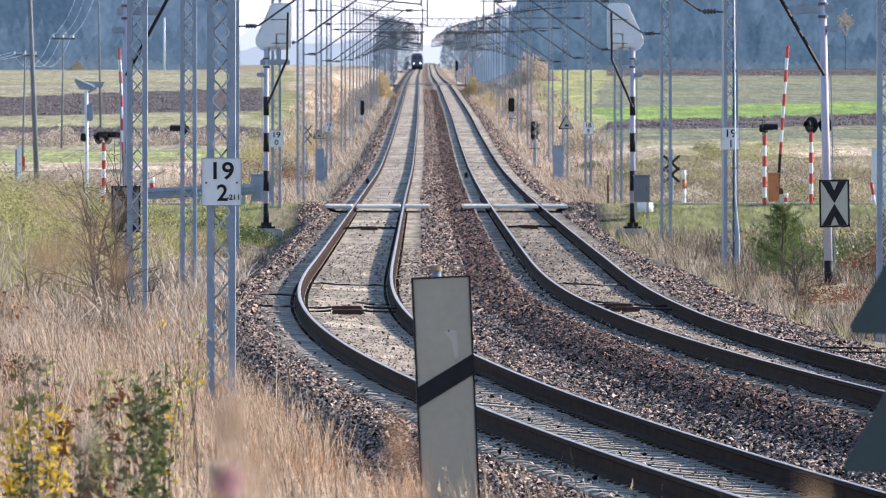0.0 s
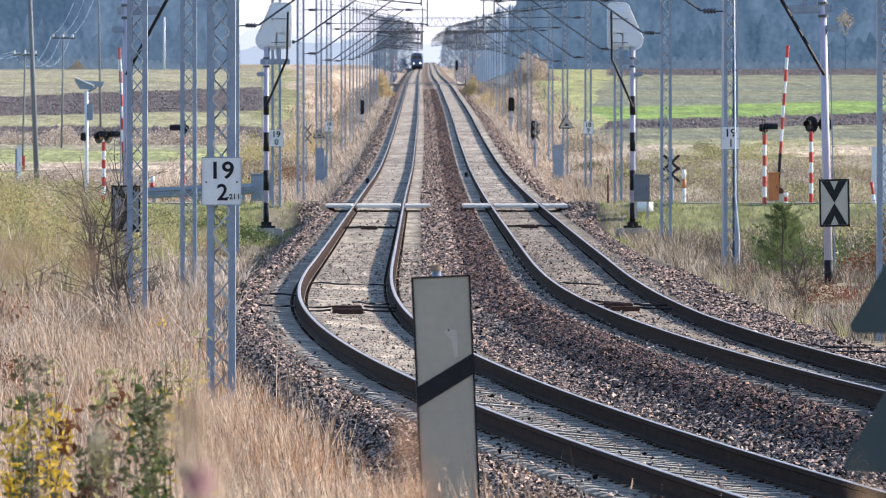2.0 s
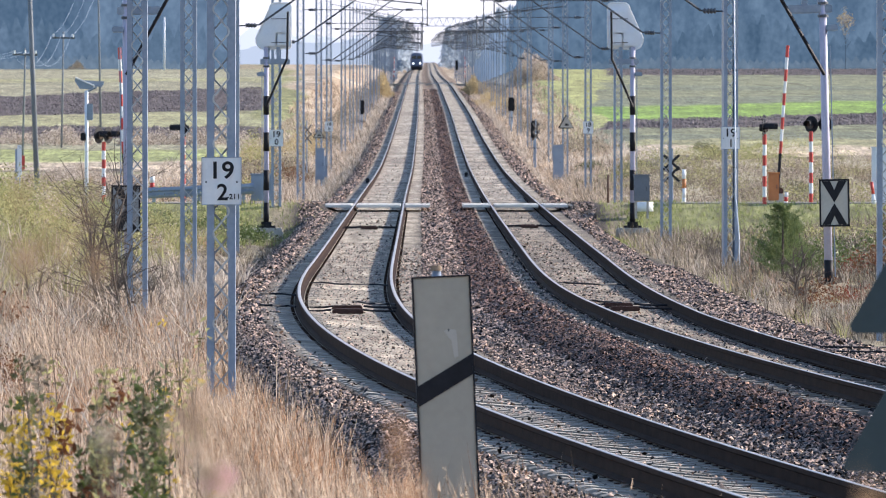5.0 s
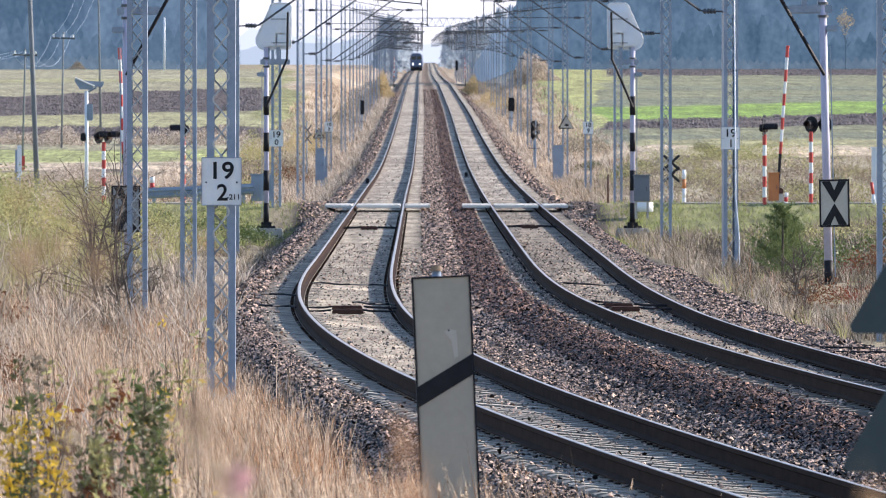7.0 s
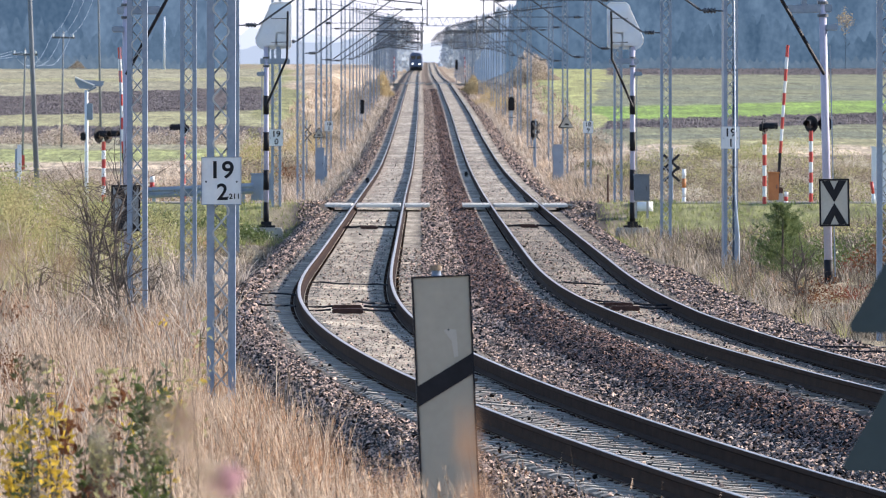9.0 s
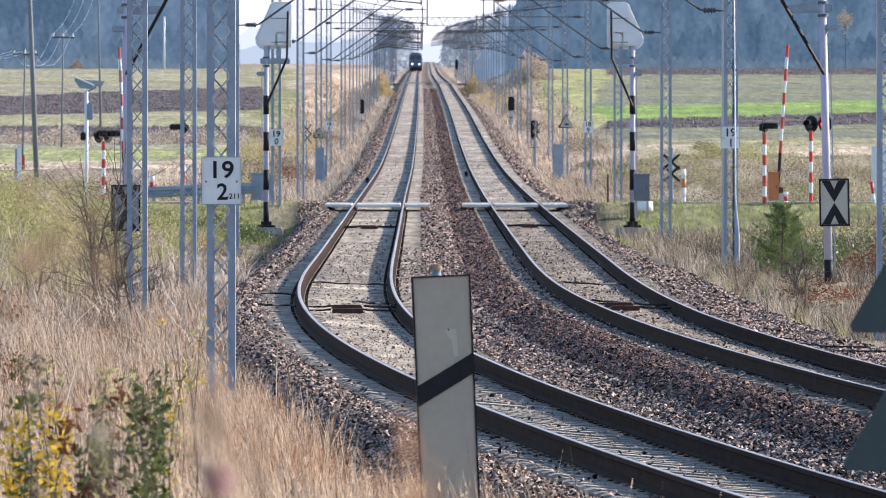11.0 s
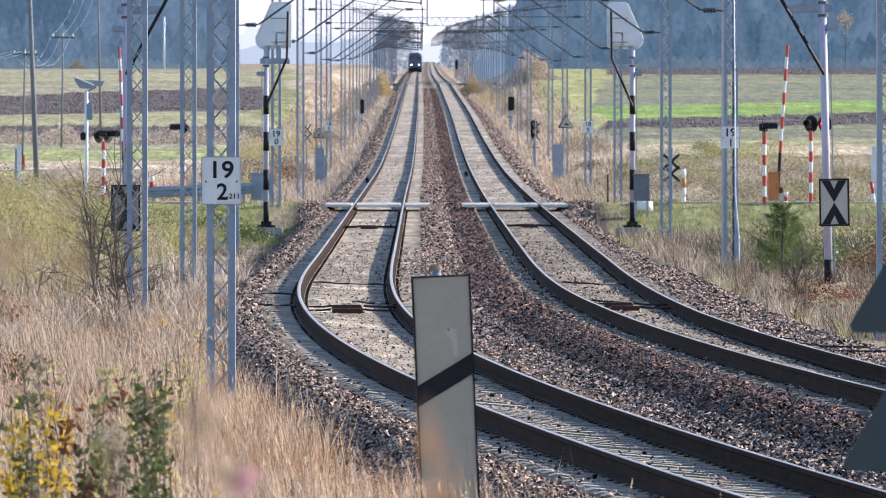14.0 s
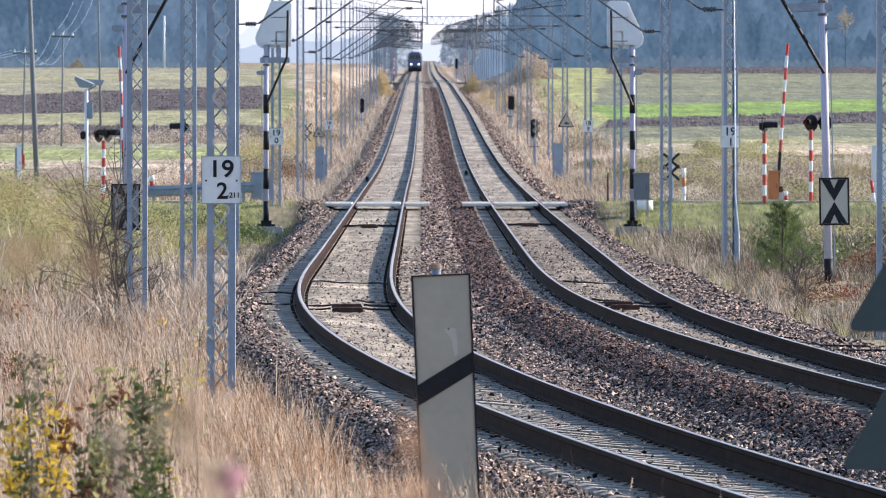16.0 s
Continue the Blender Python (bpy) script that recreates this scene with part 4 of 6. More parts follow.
def flashing_light(x, y, z, turn, high, blink=False, aside=0.0):
    """A striped post with two hooded round road lights."""
    f = thing("road_flashing_light", pose(x, y, z), "red and white striped post with two black hooded lights", "signal", "road flashing lights")
    n = 7
    striped(lambda k: Solid().tube((0, 0, high * k / n), (0, 0, high * (k + 1) / n), 0.062, n=12), n, f)
    part("footing", Solid().box(0, 0, -0.1, 0.4, 0.4, 0.3), M_CONCRETE, f)
    r = pose(aside, 0, high + 0.2, 0, 0, turn)
    part("crossarm", Solid().box(0, 0.06, 0, 0.7, 0.06, 0.06, r), M_DARKSTEEL, f)
    for sx in (-1, 1):
        head = part("lamp_head", Solid().tube(r @ Vector((sx * 0.27, 0.12, 0)), r @ Vector((sx * 0.27, -0.03, 0)), 0.11, 0.13, n=16), M_BLACK, f)
        part("backboard", Solid().tube(r @ Vector((sx * 0.27, 0.0, 0)), r @ Vector((sx * 0.27, 0.015, 0)), 0.255, n=24), M_BLACK, head)
        hood = Solid()
        ring = [(math.cos(radians(a)), math.sin(radians(a))) for a in range(-20, 201, 20)]
        outer = [r @ Vector((sx * 0.27 + 0.14 * c, -0.03, 0.14 * s)) for c, s in ring] + [r @ Vector((sx * 0.27 + 0.135 * c, -(0.22 if blink else 0.36), 0.135 * s)) for c, s in ring]
        inner = [r @ Vector((sx * 0.27 + 0.13 * c, -0.03, 0.13 * s)) for c, s in ring] + [r @ Vector((sx * 0.27 + 0.125 * c, -(0.22 if blink else 0.36), 0.125 * s)) for c, s in ring]
        m = len(ring)
        hood.add(outer + inner, [(i, i + 1, m + i + 1, m + i) for i in range(m - 1)] + [(2 * m + i, 3 * m + i, 3 * m + i + 1, 2 * m + i + 1) for i in range(m - 1)]
                 + [(m + i, m + i + 1, 3 * m + i + 1, 3 * m + i) for i in range(m - 1)])
        part("hood", hood, M_BLACK, head)
        spot = r @ Vector((sx * 0.27, -0.072, 0))
        # Made-up disc in place of a fixed lens; only blinking lights turn it.
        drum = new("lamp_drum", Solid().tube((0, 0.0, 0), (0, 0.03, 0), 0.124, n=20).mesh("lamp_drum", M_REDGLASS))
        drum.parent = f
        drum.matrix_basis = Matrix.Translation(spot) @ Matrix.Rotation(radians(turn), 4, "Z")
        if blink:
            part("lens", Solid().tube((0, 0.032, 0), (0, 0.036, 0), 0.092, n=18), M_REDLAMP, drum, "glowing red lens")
            LENS_DISCS.append((drum, spot, turn, sx))
    return f


flashing_light(9.66, 298.5, 0.82, 82, 2.2)
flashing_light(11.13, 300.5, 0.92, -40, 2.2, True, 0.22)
flashing_light(-10.38, 304, 0.9, 60, 1.9)
flashing_light(-8.0, 306, 0.9, -80, 2.1)


def marker(x, y, z, h, bands, label, r=0.05, lean=0):
    """A short post in painted sections."""
    m = thing("marker_post", pose(x, y, z, 0, lean, 0), label, "post", "marker posts")
    for k, mat in enumerate(bands):
        part("section", Solid().tube((0, 0, h * k / len(bands)), (0, 0, h * (k + 1) / len(bands)), r, n=10), mat, m, smooth=True)


marker(-8.78, 300, 1.2, 0.55, [M_WHITE, M_RED, M_WHITE], "short white and red marker post", 0.07)
marker(7.4, 305, 0.8, 1.15, [M_WHITE, M_WHITE, M_ORANGE, M_WHITE], "white and orange marker post", 0.06)
marker(5.05, 304, 0.85, 0.95, [M_BROWN], "rusty brown steel stake", 0.03)
marker(13.0, 299, 0.85, 0.75, [M_WHITE, M_RED], "leaning red and white marker post", 0.05, -8)
marker(10.38, 301, 0.85, 0.42, [M_WHITE, M_RED, M_WHITE], "short red and white stub post", 0.06, 4)
marker(12.2, 330, 1.0, 0.8, [M_WHITE, M_WHITE], "pale distant marker post", 0.05)
marker(6.02, 296, 0.72, 0.28, [M_WHITE], "low white concrete drum by the road", 0.24)
marker(-39.4, 1405, foot(-39.4, 1405), 7.5, [M_GREYPAINT], "pale far pole at the edge of the wood", 0.14)


def guard_rail():
    g = thing("guard_rail", pose(0, 0, 0), "grey steel guard rail along the road", "guard rail")
    wave = [(-0.16, 0.0), (-0.12, 0.04), (-0.06, 0.05), (-0.02, 0.0), (0.02, 0.0), (0.06, 0.05), (0.12, 0.04), (0.16, 0.0)]
    beam = Solid()
    for k, (x, mid) in enumerate(((-8.95, 1.25), (-7.3, 1.32), (-5.7, 1.39))):
        beam.v += [(x, 298.95 - out, mid + h) for h, out in wave] + [(x, 298.956 - out, mid + h) for h, out in reversed(wave)]
        if k:
            beam.f += [(16 * k - 16 + i, 16 * k - 16 + (i + 1) % 16, 16 * k + (i + 1) % 16, 16 * k + i) for i in range(16)]
    part("beam", beam, M_STEEL, g, "corrugated grey steel beam")
    for k in range(3):
        part("post", Solid().box(-8.7 + 1.35 * k, 299.08, 1.08, 0.1, 0.1, 0.72), M_STEEL, g)


guard_rail()

# ======================= far signals, portal =======================


def colour_signal(x, y, hz, w, h):
    """A dark colour-light signal box on a thin post."""
    base = at(RAIL_Z, y) - 0.8
    s = thing("colour_light_signal", pose(x, y, base), "dark colour-light signal on a thin post", "signal", "colour-light signals")
    part("post", Solid().tube((0, 0, -0.2), (0, 0, hz), 0.06, n=8), M_STEEL, s)
    box = part("lamp_case", Solid().box(0, 0, hz, w, 0.25, h, bevel=0.05), M_BLACK, s)
    for k in range(3):
        part("lamp_hood", Solid().tube((0, -0.12, hz + h * (k - 1) * 0.28), (0, -0.3, hz + h * (k - 1) * 0.28), 0.1, n=10), M_BLACK, box)
    part("step", Solid().box(0, 0, hz - h, w * 1.6, 0.5, 0.05), M_DARKSTEEL, s)


colour_signal(-5.72, 700, 2.0, 0.34, 1.0)
colour_signal(4.78, 695, 2.25, 0.44, 0.95)
colour_signal(4.78, 520, 2.1, 0.36, 0.95)
colour_signal(2.05, 1500, 3.1, 0.4, 1.5)


def far_portal():
    d = 1440
    z = at(RAIL_Z, d)
    p = thing("signal_portal", pose(at(LINE_X, d), d, z), "far lattice portal spanning both tracks", "portal")
    for u in (-6.2, 6.4):
        part("leg", Solid().box(u, 0, 4.0, 0.18, 0.18, 10.0), M_STEEL, p)
    truss = Solid()
    for h in (8.0, 9.2):
        truss.tube((-6.2, 0, h), (6.4, 0, h), 0.06, n=5)
    for k in range(12):
        truss.tube((-6.2 + 1.05 * k, 0, 8.0), (-5.67 + 1.05 * k, 0, 9.2), 0.04, n=4).tube((-5.67 + 1.05 * k, 0, 9.2), (-5.15 + 1.05 * k, 0, 8.0), 0.04, n=4)
    part("truss", truss, M_STEEL, p)


far_portal()
barrier(-6.5, 1316, 10.3, 1, 3.6)
barrier(2.95, 1316, 10.3, -1, 3.6)

# ======================= poles and small trackside things, left of the line =======================


def wood_pole(x, y, h, r, lean=0.0, arms=1, label="weathered wooden power pole with a crossarm"):
    z = foot(x, y)
    p = thing("power_pole", pose(x, y, z, 0, lean, 0), label, "pole", "power poles")
    part("shaft", Solid().tube((0, 0, -0.5), (0, 0, h), r, r * 0.7, n=12), M_WOODPOLE, p, smooth=True)
    for k in range(arms):
        arm = part("crossarm", Solid().box(0, -0.1, h - 0.35 - 0.6 * k, 1.3, 0.08, 0.1), M_DARKSTEEL, p)
        for e in (-0.55, 0, 0.55):
            part("insulator", Solid().tube((e, -0.1, h - 0.3 - 0.6 * k), (e, -0.1, h - 0.14 - 0.6 * k), 0.045, 0.03, n=8), M_WHITE, arm)
    return Vector((x, y, z + h - 0.2))


wood_pole(-13.45, 330, 9.5, 0.095, -2.2, 0, "leaning grey concrete pole in the field edge")
tops = [wood_pole(-22.0, 520, 5.6, 0.06, 1.5), wood_pole(-21.5, 560, 6.6, 0.06, 1.0), wood_pole(-21.0, 610, 12.5, 0.07, -1.0)]
power = thing("power_line", pose(0, 0, 0), "thin sagging power line wires between wooden poles", "power line", kind="structure")
for e in (-0.55, 0.0, 0.55):
    w = Solid()
    spots = [Vector((-30, 480, 9.0))] + tops
    for a, b in zip(spots, spots[1:]):
        w.path([a.lerp(b, i / 8) + Vector((e, 0, -1.2 * 4 * (i / 8) * (1 - i / 8))) for i in range(9)], 0.007, n=4)
    part("wire", w, M_STEEL, power)


def panel_pole():
    p = thing("solar_lamp_pole", pose(-10.78, 300.5, 0.6), "thin pale pole with plates outlined like tilted panels", "pole")
    part("pole", Solid().tube((0, 0, 0), (0, 0, 3.75), 0.055, n=12), M_GREYPAINT, p, smooth=True)
    # Upright plates shaped as the camera sees tilted panels, shade in the blue one.
    for pts, y0, mat in (([(-0.32, 4.13), (0.24, 3.89), (0.15, 3.78), (-0.20, 3.80), (-0.36, 4.05)], -0.16, M_CABINET), ([(-0.08, 4.06), (0.54, 4.02), (0.47, 3.86), (0.24, 3.87)], 0.0, M_STEEL)):
        part("panel", Solid().plate(pts, y0, y0 + 0.05), mat, p, "upright blue-grey plate outlined like a tilted panel")
    # White tube: the panel's sunlit edge is put into the colour.
    part("panel_rim", Solid().tube((-0.34, -0.18, 4.14), (0.25, -0.18, 3.89), 0.022, n=8), M_WHITE, p, "panel edge whitened as if sunlit")
    part("bracket", Solid().tube((0, 0, 3.7), (0.3, 0, 3.85), 0.03, n=8), M_STEEL, p)
    part("battery_box", Solid().box(0.1, 0, 3.1, 0.18, 0.16, 0.5, bevel=0.02), M_CABINET, p)
    part("lamp", Solid().box(-0.1, -0.05, 2.35, 0.16, 0.2, 0.24, bevel=0.03), M_BLACK, p)


panel_pole()
side_sign = thing("road_sign", pose(-13.0, 305, 0.6), "narrow white and blue road sign on a post", "sign")
part("post", Solid().tube((0, 0, 0), (0, 0, 1.1), 0.03, n=8), M_STEEL, side_sign)
part("plate", Solid().box(0, -0.04, 1.6, 0.14, 0.02, 1.0), M_WHITE, side_sign)
part("plate", Solid().box(-0.1, -0.03, 1.5, 0.07, 0.02, 0.95), M_CABINET, side_sign, "blue-grey plate")
part("reflector", Solid().box(0.12, -0.04, 1.55, 0.09, 0.02, 0.45), M_RED, side_sign, "faded red plate")

# ======================= track fittings =======================


def impedance_bond(d, side, w, label):
    """Two flat iron boxes between the rails with cables to both of them."""
    p = along(d, side * HALF - 0.06, -0.17)
    b = thing("impedance_bond", pose(*p), label, "track box", "impedance bonds")
    for x, y in ((0.02, -0.6), (-0.02, 2.6)):
        part("box", Solid().box(x, y, 0.02, w, 0.35, 0.06, bevel=0.012), M_BROWN, b)
        part("lid", Solid().box(x, y, 0.055, w * 0.92, 0.28, 0.016, bevel=0.005), M_BROWN, b)
    for y, sx in ((-0.6, 1), (2.5, 1), (2.8, 1), (-0.6, -1), (2.6, -1)):
        part("cable", Solid().path([(sx * w / 2, y, 0.05), (sx * (w / 2 + 0.12), y, 0.035), (sx * 0.72, y + 0.1, 0.025)], 0.016, n=6), M_BLACK, b)


impedance_bond(147, -1, 0.46, "rusty red-brown boxes with black cables between rails")
impedance_bond(149, 1, 0.44, "rusty red-brown boxes with black cables between rails")
impedance_bond(256, -1, 0.44, "rusty brown track boxes beyond the joint")
impedance_bond(259, 1, 0.44, "rusty brown track boxes beyond the joint")


def cable(points, label="black cable lying over the ballast", r=0.016):
    c = new("track_cable", Solid().path([Vector(p) for p in points], r, n=6).mesh("track_cable", M_BLACK))
    return tagged(c, label, "cable", "track cables")


def lying(d, u0, u1, bow=0.4, n=8, h=0.04):
    out = []
    for i in range(n + 1):
        u = u0 + (u1 - u0) * i / n
        p = along(d + bow * math.sin(i * 1.1), u)
        p.z = foot(p.x, p.y) + h + 0.006 * math.sin(i * 2.1)
        out.append(p)
    return out


cable(lying(158, -2.9, -4.6))
cable(lying(147, -2.9, -3.6))
cable(lying(170, -1.4, -2.7, h=0.07))
cable(lying(153, -1.35, -2.0, h=0.07))
cable(lying(170, 1.45, 2.7, h=0.07))
cable(lying(152, 1.5, 2.7, h=0.07))
cable(lying(133, 3.1, 5.6))
cable(lying(130, 3.2, 6.4))
for d, u in ((400, -3.02), (430, 1.06)):
    counter = thing("axle_counter", pose(*along(d, u, -0.16)), "small black axle counter beside the rail", "track box", "axle counters")
    part("case", Solid().box(0, 0, 0.12, 0.14, 0.3, 0.2, bevel=0.03), M_BLACK, counter)
    part("foot", Solid().box(0, 0, 0.01, 0.2, 0.2, 0.03), M_DARKSTEEL, counter)

# ======================= the train =======================


def loco():
    t = thing("locomotive", pose(-6.2, 2280, 20), "dark blue locomotive with two lit headlights", "locomotive")
    prof = [(-1.48, 1.05), (1.48, 1.05), (1.5, 2.9), (1.34, 3.75), (0.9, 4.18), (-0.9, 4.18), (-1.34, 3.75), (-1.5, 2.9)]
    s = Solid()
    rings = [(0.0, 0.86, 0.97), (0.45, 1.0, 1.0), (17.5, 1.0, 1.0), (17.9, 0.9, 0.97)]
    for y, k, kz in rings:
        s.v += [(x * k, y, 1.05 + (z - 1.05) * kz) for x, z in prof]
    n = len(prof)
    for r in range(len(rings) - 1):
        s.f += [(r * n + i, r * n + (i + 1) % n, (r + 1) * n + (i + 1) % n, (r + 1) * n + i) for i in range(n)]
    s.f += [tuple(range(n)), tuple(range(len(s.v) - 1, len(s.v) - n - 1, -1))]
    body = part("body", s, M_LOCO, t)
    for sx in (-1, 1):
        part("windscreen", Solid().box(sx * 0.62, -0.02, 3.1, 1.0, 0.06, 0.75, bevel=0.02), M_GLASSDARK, body, "dark windscreen")
        part("headlight", Solid().tube((sx * 0.76, 0.02, 1.68), (sx * 0.80, -0.08, 1.68), 0.15, n=16), M_HEADLIGHT, body, "lit white headlight")
        part("buffer", Solid().tube((sx * 0.87, 0.1, 1.05), (sx * 0.87, -0.5, 1.05), 0.1, n=10).tube((sx * 0.87, -0.5, 1.05), (sx * 0.87, -0.56, 1.05), 0.24, n=14), M_DARKSTEEL, t)
    part("snow_plough", Solid().box(0, 0.2, 0.45, 2.7, 0.3, 0.6, bevel=0.05), M_BLACK, t)
    part("frame_beam", Solid().box(0, 9, 0.95, 2.7, 17.6, 0.3), M_BLACK, t)
    for y in (3.2, 14.5):
        bogie = part("bogie", Solid().box(0, y, 0.6, 2.3, 3.6, 0.5, bevel=0.05), M_BLACK, t)
        for dy in (-1.3, 1.3):
            for sx in (-1, 1):
                part("wheel", Solid().tube((sx * 0.7, y + dy, 0.55), (sx * 0.82, y + dy, 0.55), 0.55, n=20), M_DARKSTEEL, bogie)
    part("pantograph", Solid().path([(0, 13, 4.2), (0, 14.2, 4.9), (0, 13, 5.55)], 0.04, n=5).tube((-0.8, 13, 5.57), (0.8, 13, 5.57), 0.03, n=5), M_DARKSTEEL, t)
    part("roof_horn", Solid().tube((0.4, 0.8, 4.18), (0.4, 0.3, 4.3), 0.08, n=8).tube((-0.4, 0.8, 4.18), (-0.4, 0.3, 4.3), 0.08, n=8), M_STEEL, t)
    return t


def wagon():
    t = thing("goods_wagon", pose(-6.2, 2300, 20), "pale grey covered goods wagon behind the locomotive", "wagon", "wagons of the train")
    part("body", Solid().box(0, 9, 2.55, 2.9, 16.5, 2.8, bevel=0.2), M_WAGON, t)
    part("underframe", Solid().box(0, 9, 1.0, 2.6, 17, 0.3), M_BLACK, t)
    for y in (3.0, 15.0):
        bogie = part("bogie", Solid().box(0, y, 0.6, 2.2, 2.6, 0.45), M_BLACK, t)
        for dy in (-0.9, 0.9):
            for sx in (-1, 1):
                part("wheel", Solid().tube((sx * 0.7, y + dy, 0.46), (sx * 0.82, y + dy, 0.46), 0.46, n=16), M_DARKSTEEL, bogie)
    return t


LOCO = loco()
WAGONS = [wagon()]
for k in range(5):
    WAGONS.append(copy_thing(WAGONS[0], pose(-6.2, 2320 + 18 * k, 20)))

# ======================= plants =======================


def strew(rng, n, d0, d1, u0, u1, power=1.0):
    """Random places on a strip beside the line; u is measured from the middle of the line."""
    d = d0 + (d1 - d0) * rng.uniform(0, 1, n) ** power
    u = rng.uniform(u0, u1, n)
    edge = np.interp(d, [50, 62, 75, 100, 190, 250, 318, 345], [-5.3, -5.1, -4.95, -4.3, -4.1, -4.4, -4.7, -4.25]) + rng.normal(0, 0.12, n)
    if -5.2 < u1 < 0:
        u = u + (edge - u1) * (u - u0) / (u1 - u0)
    return np.interp(d, RUN, LINE_X) + u, d


def blades(rng, x, y, low, high, width, lean=0.25, drift=0.1, z=None):
    """Bent blades, three triangles each."""
    n = len(x)
    z = ground_z(x, y) - 0.02 if z is None else z
    h = rng.uniform(low, high, n) * rng.uniform(0.7, 1.1, n)
    a = rng.uniform(0, 2 * math.pi, n)
    side = np.stack([np.cos(a), np.sin(a), np.zeros(n)], -1) * (width * rng.uniform(0.6, 1.3, n))[:, None]
    bend = np.stack([rng.normal(-drift, lean, n), rng.normal(0, lean, n), np.zeros(n)], -1) * h[:, None]
    base = np.stack([x, y, z], -1)
    mid = base + bend * 0.35 + np.array([0, 0, 0.6]) * h[:, None]
    tip = base + bend + np.array([0, 0, 1.0]) * h[:, None]
    verts = np.stack([base - side, base + side, mid - side * 0.8, mid + side * 0.8, tip], 1)
    faces = np.array([(0, 1, 3), (0, 3, 2), (2, 3, 4)])[None] + 5 * np.arange(n)[:, None, None]
    return verts.reshape(-1, 3), faces.reshape(-1, 3)


def tuft_heads(rng, x, y, z, size, n):
    """Feathery seed heads: slivers round the tips."""
    k = len(x) * n
    c = np.repeat(np.stack([x, y, z], -1), n, 0)
    v = rng.normal(0, 1, (k, 3)) * np.array([0.35, 0.35, 1.0]) * size
    p = c + v * 0.6
    s = rng.normal(0, 1, (k, 3)) * size * 0.12
    verts = np.stack([p - s, p + s, p + v * 0.5 + np.array([0, 0, size * 0.6])], 1)
    return verts.reshape(-1, 3), np.arange(3 * k).reshape(-1, 3)


def leaves(rng, centres, spread, n, size, flat=1.0):
    """n small leaves round each centre, two triangles each."""
    k = len(centres) * n
    c = np.repeat(np.asarray(centres, float), n, 0) + rng.normal(0, 1, (k, 3)) * np.asarray(spread)
    a, b = rng.normal(0, 1, (k, 3)), rng.normal(0, 1, (k, 3)) * np.array([1, 1, flat])
    a /= np.linalg.norm(a, axis=1, keepdims=True)
    b -= a * (a * b).sum(1, keepdims=True)
    b /= np.linalg.norm(b, axis=1, keepdims=True)
    s = size * rng.uniform(0.4, 1.5, (k, 1))
    verts = np.stack([c - a * s, c + b * s * 0.45, c + a * s, c - b * s * 0.45], 1)
    faces = np.array([(0, 1, 2), (0, 2, 3)])[None] + 4 * np.arange(k)[:, None, None]
    return verts.reshape(-1, 3), faces.reshape(-1, 3)


def joined(pieces):
    vs, fs, k = [], [], 0
    for v, f in pieces:
        vs.append(v), fs.append(f + k)
        k += len(v)
    return np.concatenate(vs), np.concatenate(fs)


def plant_stuff(name, label, category, material, pieces):
    v, f = joined(pieces)
    return tagged(new(name, big_mesh(name, v, f, material)), label, category, kind="stuff")


def grass(name, label, material, seed, strips, heads=0):
    """Grass in tufts: blades that lean outwards from common roots, with feathery heads on some."""
    rng = np.random.default_rng(seed)
    made = []
    for d0, d1, u0, u1, n, low, high, width, lean in strips:
        each = 14 if d0 < 200 else 3
        x, y = strew(rng, n // each, d0, d1, u0, u1)
        patch = np.array([noise.noise((a * 0.55, b * 0.12, seed)) for a, b in zip(x, y)])
        keep = patch > -0.3
        x, y, patch = x[keep], y[keep], patch[keep]
        grown = np.repeat(np.clip(0.85 + 0.45 * patch + rng.normal(0, 0.16, len(x)), 0.4, 1.35), each)
        grown *= np.repeat(np.where(((np.abs(x / y - 0.0391) < 0.0026) & (y > 150) & (y < 186)) | ((np.abs(x / y + 0.0223) < 0.0021) & (y > 84) & (y < 105)), 0.45, 1.0), each)      # kept low along the camera's sight lines to a signal's and a mast's foot
        tilt_x, tilt_y = np.repeat(rng.normal(0, 0.12, len(x)), each), np.repeat(rng.normal(0, 0.12, len(x)), each)
        k = len(x) * each
        ox, oy = rng.normal(0, 0.045, k), rng.normal(0, 0.06, k)
        bx, by = np.repeat(x, each) + ox, np.repeat(y, each) + oy
        v, f = blades(rng, bx, by, low, high, width, lean)
        v = v.reshape(-1, 5, 3)
        root = v[:, :1].copy()
        v = root + (v - root) * grown[:, None, None]
        rise = v[:, :, 2] - root[:, :, 2]
        v[:, :, 0] += rise * (tilt_x + ox * 2.5)[:, None]
        v[:, :, 1] += rise * (tilt_y + oy * 2.5)[:, None]
        made.append((v.reshape(-1, 3), f))
        if heads and d0 < 110:
            pick = rng.uniform(0, 1, k) < heads
            tips = v[pick, 4]
            made.append(tuft_heads(rng, tips[:, 0], tips[:, 1], tips[:, 2] - 0.04, 0.032, 6))
    return plant_stuff(name, label, "grass", material, made)


grass("straw_grass", "tall dry straw-coloured grass beside the ballast", M_STRAW, 11,
      [(46, 75, -14, -4.9, 42000, 0.34, 0.74, 0.0032, 0.14), (75, 120, -12, -4.9, 62000, 0.34, 0.74, 0.0042, 0.16), (120, 165, -9, -4.9, 18000, 0.3, 0.6, 0.007, 0.22)], heads=0.12)
